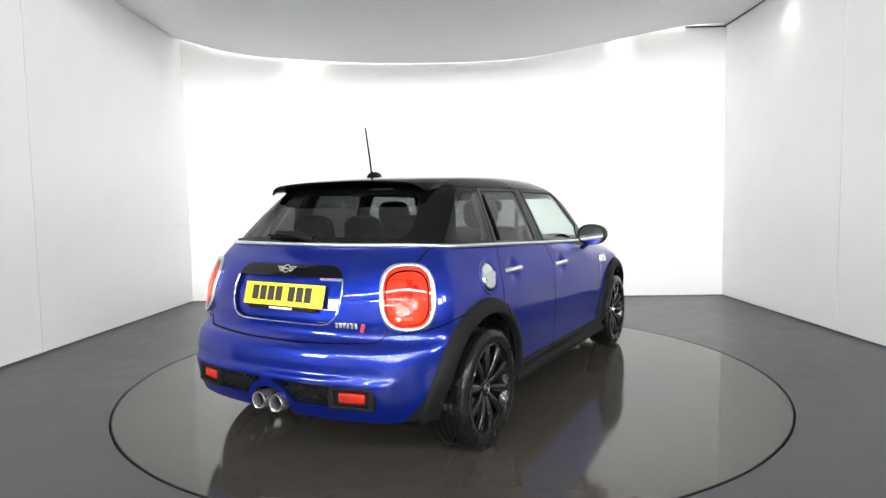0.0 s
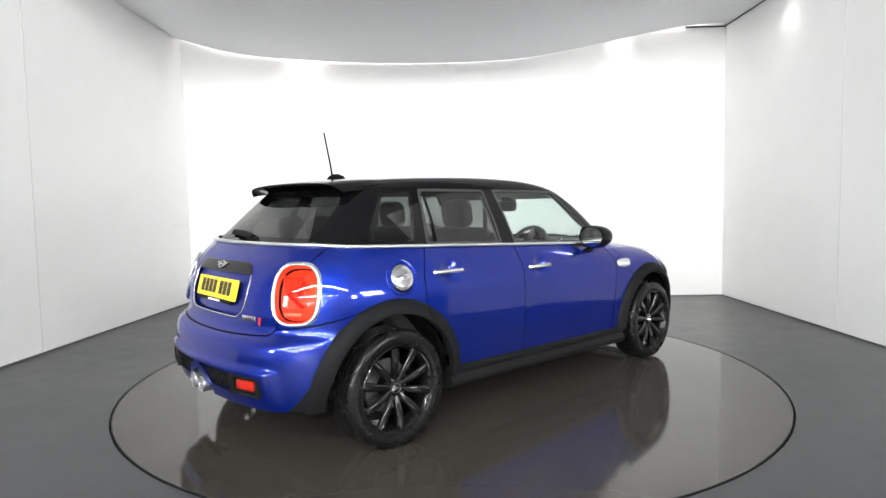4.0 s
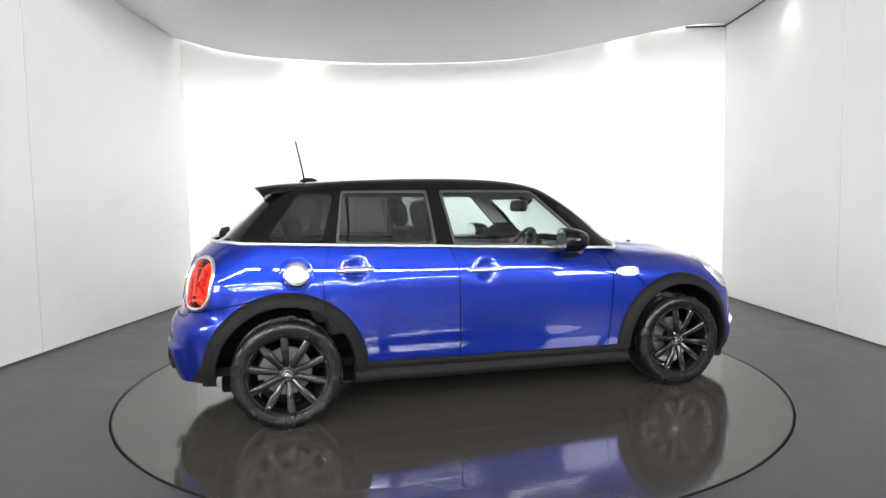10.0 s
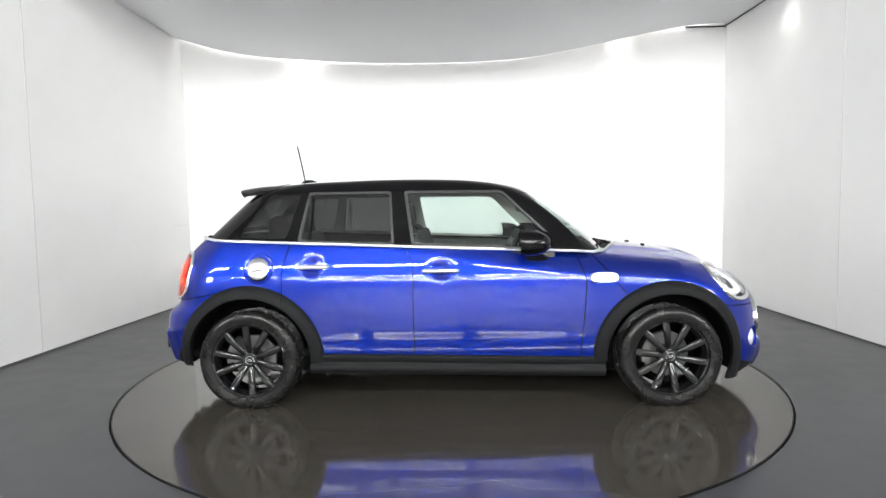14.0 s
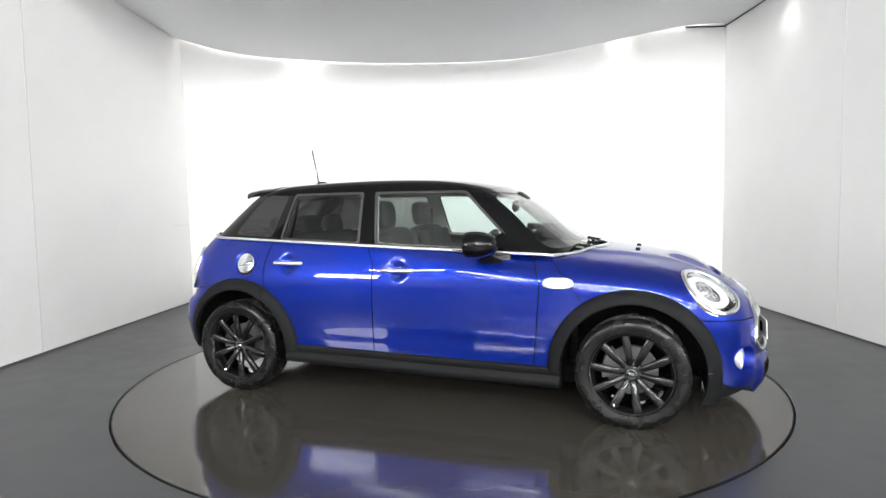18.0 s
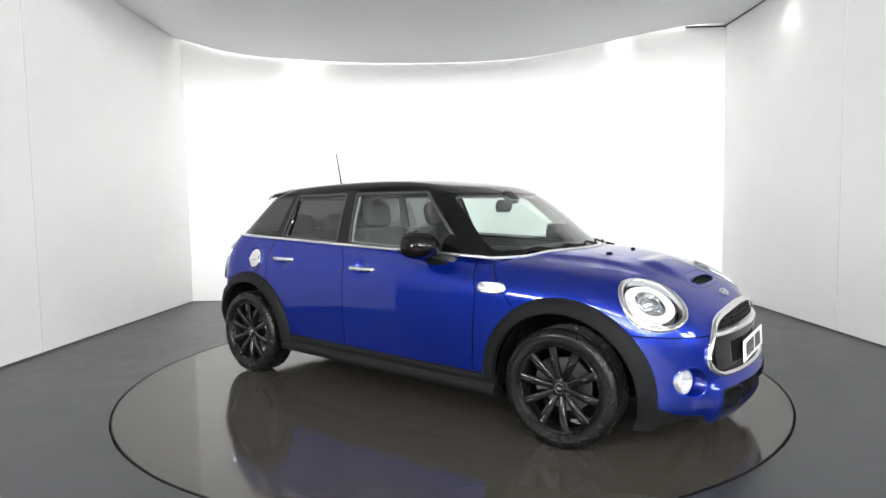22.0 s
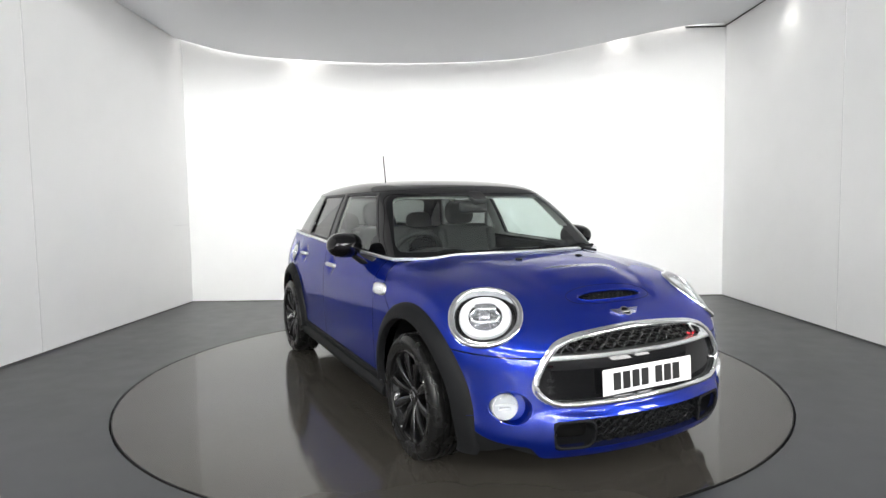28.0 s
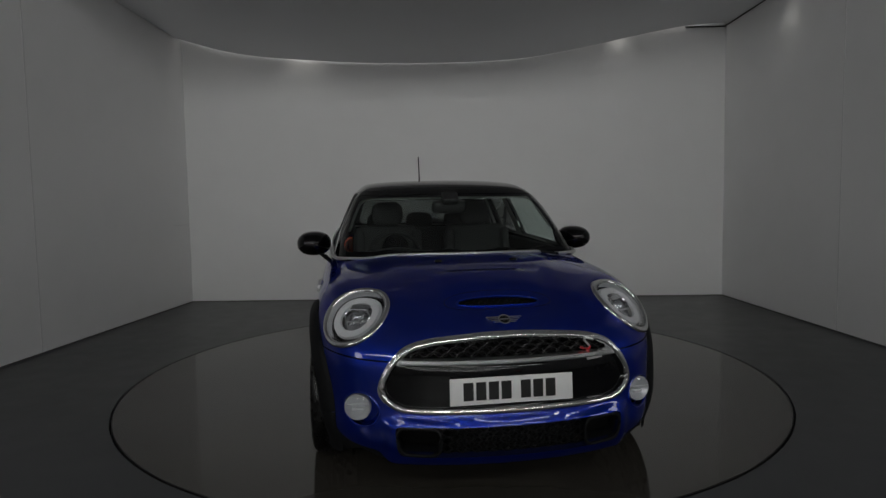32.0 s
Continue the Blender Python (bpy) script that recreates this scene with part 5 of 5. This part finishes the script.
    for s in (-1, 1):
        q = on_end(0.59, 1.064, -1, cabin_field)
        part("hinge_cap", box(0.03, 0.022, 0.016, pose(q[0] - 0.004, s * 0.59, 1.066), 0.006), M_BLACK, car)


def build_flank_fittings():
    for i, (hx, hz) in enumerate(HANDLES):
        y = on_side(hx, hz + 0.09)[1]
        pts = [Vector((hx - 0.118, y - 0.004, hz)), Vector((hx - 0.095, y - 0.028, hz + 0.001)), Vector((hx, y - 0.034, hz + 0.002)), Vector((hx + 0.095, y - 0.028, hz + 0.001)), Vector((hx + 0.118, y - 0.004, hz))]
        fine = []
        for t in np.linspace(0, 1, 25):
            s = t * 4
            k = min(int(s), 3)
            fine.append(pts[k].lerp(pts[k + 1], s - k))
        b = tube(fine, lambda t: 0.014 - 0.003 * abs(2 * t - 1) ** 3, 12)
        mirrored("door_handle", b, M_BRIGHT, label="chrome bar door handle")
    # fuel cap
    q = on_side(-1.217, 0.872)
    m = seat_on(q, lift=-0.004)
    cup = lathe([(0.0, -0.004), (0.070, -0.004), (0.086, 0.006), (0.094, 0.007), (0.098, 0.003)], 48, "z")
    cup.transform(m)
    fc = part("fuel_cap", cup, M_PAINT, car, "chrome fuel filler cap in a round well")
    disc = lathe([(0, 0.016), (0.045, 0.0155), (0.060, 0.014), (0.068, 0.009), (0.0695, 0.0)], 44, "z")
    disc.transform(m)
    part("cap_disc", disc, M_CHROME, fc)
    lug = join(box(0.110, 0.030, 0.010, m @ pose(0, 0, 0.019, 0, 0, 8), 0.004))
    part("cap_grip", lug, M_CHROME, fc)
    gasket = lathe([(0.0695, 0.003), (0.0775, 0.0025)], 44, "z")
    gasket.transform(m)
    part("cap_gap", gasket, M_VOID, fc)
    # side scuttles
    q = on_side(0.885, 0.794)
    m = seat_on(q, lift=0.003)
    def lozenge(ru, rv, h):
        b = lathe([(0, h), (0.86, h * 0.96), (0.96, h * 0.6), (1.0, 0.0)], 40, "z")
        for v in b.verts:
            r = math.hypot(v.co.x, v.co.y)
            if r > 1e-6:
                k = r / (abs(v.co.x) ** 3.2 + abs(v.co.y) ** 3.2) ** (1 / 3.2)
                v.co.x, v.co.y = v.co.x * k * ru, v.co.y * k * rv
        b.transform(m)
        return b
    mirrored("side_scuttle", lozenge(0.086, 0.033, 0.012), M_BRIGHT, label="bright side indicator trim")
    mirrored("indicator_lens", box(0.090, 0.018, 0.006, m @ pose(0.0, -0.002, 0.011), 0.003), M_DRL)
    # door mirrors
    for s in (-1, 1):
        bm = bmesh.new()
        bmesh.ops.create_uvsphere(bm, u_segments=40, v_segments=28, radius=1)
        for v in bm.verts:
            x, y, z = v.co
            back = x < -0.25
            v.co = Vector((0.139 * (max(x, -0.25) if back else x), 0.107 * math.copysign(abs(y) ** 0.88, y), 0.078 * math.copysign(abs(z) ** 0.9, z)))
        bm.transform(Matrix.Translation((0.420, s * 0.877, 1.012)) @ Matrix.Rotation(radians(7.6 * s), 4, "Z"))
        cap = part("door_mirror", bm, M_BLACK, car, "rounded gloss black door mirror")
        gl = lathe([(0.0, 0.0), (0.0945, 0.0)], 40, "x")
        gl.transform(Matrix.Translation((0.3825, s * 0.877, 1.012)) @ Matrix.Rotation(radians(7.6 * s), 4, "Z") @ Matrix.Diagonal((1, 1.0, 0.73, 1)))
        part("mirror_glass", gl, M_CHROME, cap, "silvered mirror glass")
        foot, rings = bmesh.new(), []
        for k in range(9):
            t = k / 8
            cx, cy, cz = 0.452 + 0.038 * t, 0.868 - 0.100 * t, 0.968 - 0.074 * t
            ru, rv = 0.034 + 0.044 * t ** 1.5, 0.028 + 0.026 * t ** 1.5
            rings.append([foot.verts.new((cx + ru * math.cos(a), s * (cy + 0.55 * rv * math.sin(a)), cz + 0.83 * rv * math.sin(a)))
                          for a in (2 * math.pi * q / 24 for q in range(24))])
        for r0, r1 in zip(rings, rings[1:]):
            for q in range(24):
                foot.faces.new((r0[q], r0[(q + 1) % 24], r1[(q + 1) % 24], r1[q]))
        bmesh.ops.recalc_face_normals(foot, faces=foot.faces)
        part("mirror_foot", foot, M_PLASTIC, cap, "black plastic mirror foot")
        part("mirror_seam", tube([Vector((0.420, s * 0.877, 0.985)) + Matrix.Rotation(radians(7.6 * s), 3, "Z") @ Vector((0.1315 * math.cos(a), s * 0.1015 * math.sin(a), 0)) for a in np.linspace(0.15, math.pi - 0.15, 20)], 0.002, 5), M_VOID, cap)
    # sail panels, quarterlight bars
    for s in (-1, 1):
        b = tube([(x, s * (abs(on_side(x, z, cabin_field)[1]) + 0.004), z) for x, z in ((-0.905, 1.30), (-0.905, 1.16), (-0.915, 1.045))], 0.007, 6)
        part("window_divider", b, M_BLACK, car)
    # front wipers
    for y0, y1, z0 in ((-0.50, 0.06, 0.972), (0.16, 0.62, 0.972)):
        run = [Vector(on_end(y, z0 + 0.010 * math.sin(i), 1, cabin_field)) + Vector((0.018, 0, 0.006)) for i, y in enumerate(np.linspace(y0, y1, 12))]
        wp = part("front_wiper", tube(run, 0.008, 6), M_PLASTIC, car, "black wiper parked on the windscreen")
        part("wiper_arm", tube([run[-1] + Vector((0.01, 0, 0.008)), (run[6] + Vector((0.05, 0, 0.0))), Vector((1.04, y1 + 0.05 if y1 < 0.3 else 0.55, 0.95))], 0.009, 6), M_PLASTIC, wp)


def seat(name, x, y, width, back_h, tilt, label, head=True):
    s = new(name)
    s.parent = car
    s["label"] = label
    part("cushion", box(0.50, width, 0.16, pose(x + 0.24, y, 0.56, 0, -6, 0), 0.05, 3), M_CLOTH, s)
    part("backrest", box(0.14, width, back_h, pose(x - 0.05 - 0.12, y, 0.60 + back_h / 2, 0, -tilt, 0), 0.055, 4), M_CLOTH, s)
    return s


def headrest(s, x, y, z, w=0.25):
    b = bmesh.new()
    bmesh.ops.create_uvsphere(b, u_segments=28, v_segments=18, radius=1)
    for v in b.verts:
        v.co = Vector([k * math.copysign(abs(c) ** e, c) for k, c, e in zip((0.056, w / 2, 0.096), v.co, (0.7, 0.62, 0.68))])
    b.transform(pose(x, y, z, 0, -8, 0))
    h = part("headrest", b, M_CLOTH, s)
    for d in (-0.055, 0.055):
        part("headrest_post", tube([(x + 0.012, y + d, z - 0.14), (x, y + d, z - 0.05)], 0.006, 8), M_CHROME, h)


def build_interior():
    for y in (-0.35, 0.35):
        s = seat("front_seat", -0.12, y, 0.48, 0.50, 16, "charcoal cloth front seat")
        headrest(s, -0.385, y, 1.185, 0.245)
        for d in (-1, 1):
            part("bolster", box(0.16, 0.07, 0.40, pose(-0.26, y + d * 0.22, 0.86, 0, -16, 0), 0.032, 3), M_CLOTH, s)
    b = new("rear_seat")
    b.parent = car
    b["label"] = "charcoal cloth rear bench"
    part("cushion", box(0.50, 1.22, 0.16, pose(-0.80, 0, 0.56, 0, -6, 0), 0.05, 3), M_CLOTH, b)
    part("backrest", box(0.14, 1.24, 0.52, pose(-1.12, 0, 0.80, 0, -18, 0), 0.05, 3), M_CLOTH, b)
    for y in (-0.36, 0.0, 0.36):
        headrest(b, -1.21, y, 1.095, 0.25)
    # dashboard with its cowl, wheel and mirror
    n = 28
    V = []
    prof = ((0.98, 0.925), (0.80, 0.955), (0.62, 0.955), (0.52, 0.93), (0.46, 0.87), (0.46, 0.70), (0.56, 0.50))
    for i in range(n + 1):
        y = -0.68 + 1.36 * i / n
        hump = 0.030 * math.exp(-((y + 0.36) / 0.15) ** 2)
        for x, z in prof:
            V.append((x - 0.10 * (y / 0.68) ** 2 * (x - 0.46), y, z + (hump if 0.5 < x < 0.85 else 0)))
    k = len(prof)
    F = [(i * k + q, i * k + q + 1, (i + 1) * k + q + 1, (i + 1) * k + q) for i in range(n) for q in range(k - 1)]
    bm = bmesh.new()
    vs = [bm.verts.new(v) for v in V]
    for f in F:
        bm.faces.new([vs[j] for j in f])
    d = part("dashboard", bm, M_DASH, car, "dark grained plastic dashboard")
    for y in (-0.62, -0.14, 0.14, 0.62):
        v = lathe([(0.030, 0.0), (0.042, 0.006), (0.048, 0.0)], 24, "x")
        v.transform(pose(0.452, y, 0.86))
        part("air_vent", v, M_CHROME, d)
    scr = lathe([(0.0, 0.0), (0.10, 0.0), (0.112, -0.008), (0.118, 0.0)], 40, "x")
    scr.transform(pose(0.447, 0, 0.82))
    part("round_display", scr, M_BLACK, d)
    wm = pose(0.335, -0.355, 0.915) @ Matrix.Rotation(radians(-64), 4, "Y")
    ring = lathe([(0.172 + 0.015 * math.cos(a), 0.015 * math.sin(a)) for a in np.linspace(0, 2 * math.pi, 13)], 48, "z")
    ring.transform(wm)
    w = part("steering_wheel", ring, M_DASH, car, "black three-spoke steering wheel")
    part("wheel_boss", box(0.13, 0.12, 0.05, wm, 0.025, 3), M_DASH, w)
    for a in (0, 180, 270):
        part("wheel_spoke", box(0.16, 0.035, 0.02, wm @ Matrix.Rotation(radians(a + 90), 4, "Z") @ pose(0.09, 0, 0), 0.008), M_SATIN, w)
    ds = lathe([(0.0, 0.0), (0.075, 0.0), (0.085, -0.03), (0.085, 0.03)], 36, "x")
    ds.transform(pose(0.43, -0.355, 0.965, 0, -20, 0))
    part("dial_pod", ds, M_BLACK, d)
    mir = box(0.045, 0.23, 0.085, pose(0.475, 0.0, 1.232, 0, 10, 8), 0.03, 4)
    m = part("rear_view_mirror", mir, M_DASH, car, "black interior mirror")
    part("mirror_arm", tube([(0.50, 0, 1.25), (0.53, 0, 1.31)], 0.018, 8), M_DASH, m)
    part("sensor_box", box(0.10, 0.11, 0.05, pose(0.525, 0.0, 1.290, 0, 38, 0), 0.02, 3), M_DASH, m)
    # pale headlining below the roof, pale pillar trims, dark door cards, floor
    C = shell(lambda p: cabin_field(p) + 0.030, -1.0, 0.15, 1.08, -1.55, 0.95, 0.70, 0.90, 1.36, 60, 16, 14)
    C = clip(C, lambda p: belt(p[:, 0]) + 0.005 - p[:, 2])
    top = clip(C, lambda p: 1.335 - p[:, 2])
    sheet_part("headlining", clip(top, lambda p: p[:, 0] - 0.40), lambda p: cabin_field(p) + 0.030, M_LINER, car, "pale grey headlining", 0)
    low = clip(C, lambda p: p[:, 2] - 1.335)
    for w_, g in ((WIN_FRONT, 0.045), (WIN_REAR, 0.045), (WIN_QUARTER, 0.055)):
        low = clip(low, lambda p: -side_only(w_, g if w_ is not WIN_QUARTER else 0.0)(p) - (0 if w_ is WIN_QUARTER else 0.045))
    low = clip(low, lambda p: -np.maximum(SCREEN_CLEAR(p[:, 1], p[:, 2]) + 0.018, 0.25 - p[:, 0]))
    low = clip(low, lambda p: -np.maximum(np.maximum(0.3 - p[:, 0], np.abs(p[:, 1]) - 0.72), p[:, 2] - 1.09))
    low = clip(low, lambda p: -np.maximum(BACKLIGHT(p[:, 1], p[:, 2]), p[:, 0] + 1.2))
    sheet_part("pillar_trim", low, lambda p: cabin_field(p) + 0.030, M_LINER, car, "pale grey pillar trim", 0)
    for s in (-1, 1):
        part("door_card", box(1.46, 0.06, 0.60, pose(-0.13, s * 0.735, 0.670, 0, 1.2, 0), 0.02), M_DASH, car)
    part("cabin_floor", box(2.6, 1.45, 0.05, pose(-0.4, 0, 0.33), 0.0), M_VOID, car)
    part("parcel_shelf", box(0.36, 1.10, 0.03, pose(-1.40, 0, 0.955), 0.01), M_CLOTH, car)
    part("bulkhead", box(0.04, 1.30, 0.60, pose(0.96, 0, 0.60), 0.0), M_VOID, car)
    # belt on the far door pillar
    for s in (-1, 1):
        part("seat_belt", tube([(-0.40, s * 0.62, 1.22), (-0.38, s * 0.60, 0.95), (-0.34, s * 0.58, 0.70)], 0.014, 6, flat=0.2), M_DASH, car)


build_headlamps()
build_taillamps()
build_grille()
build_rear_fittings()
build_flank_fittings()
build_interior()

tagged(car, "blue five-door hatchback with black roof and wheels on a turntable", "car")


def motions():
    """The turntable carries the car round at an even pace."""
    times = [0.0, 0.1, 0.2, 0.5] + list(range(1, 32)) + [31.5, 31.8, 31.9, 32.0]
    turn = [(t, pose(0, 0, 0, 0, 0, 60.540 - 4.40779 * t)) for t in times]
    walk(table, turn)
    walk(car, [(t, m @ Matrix.Translation((0.0685, -0.082, 0.0))) for t, m in turn])


motions()
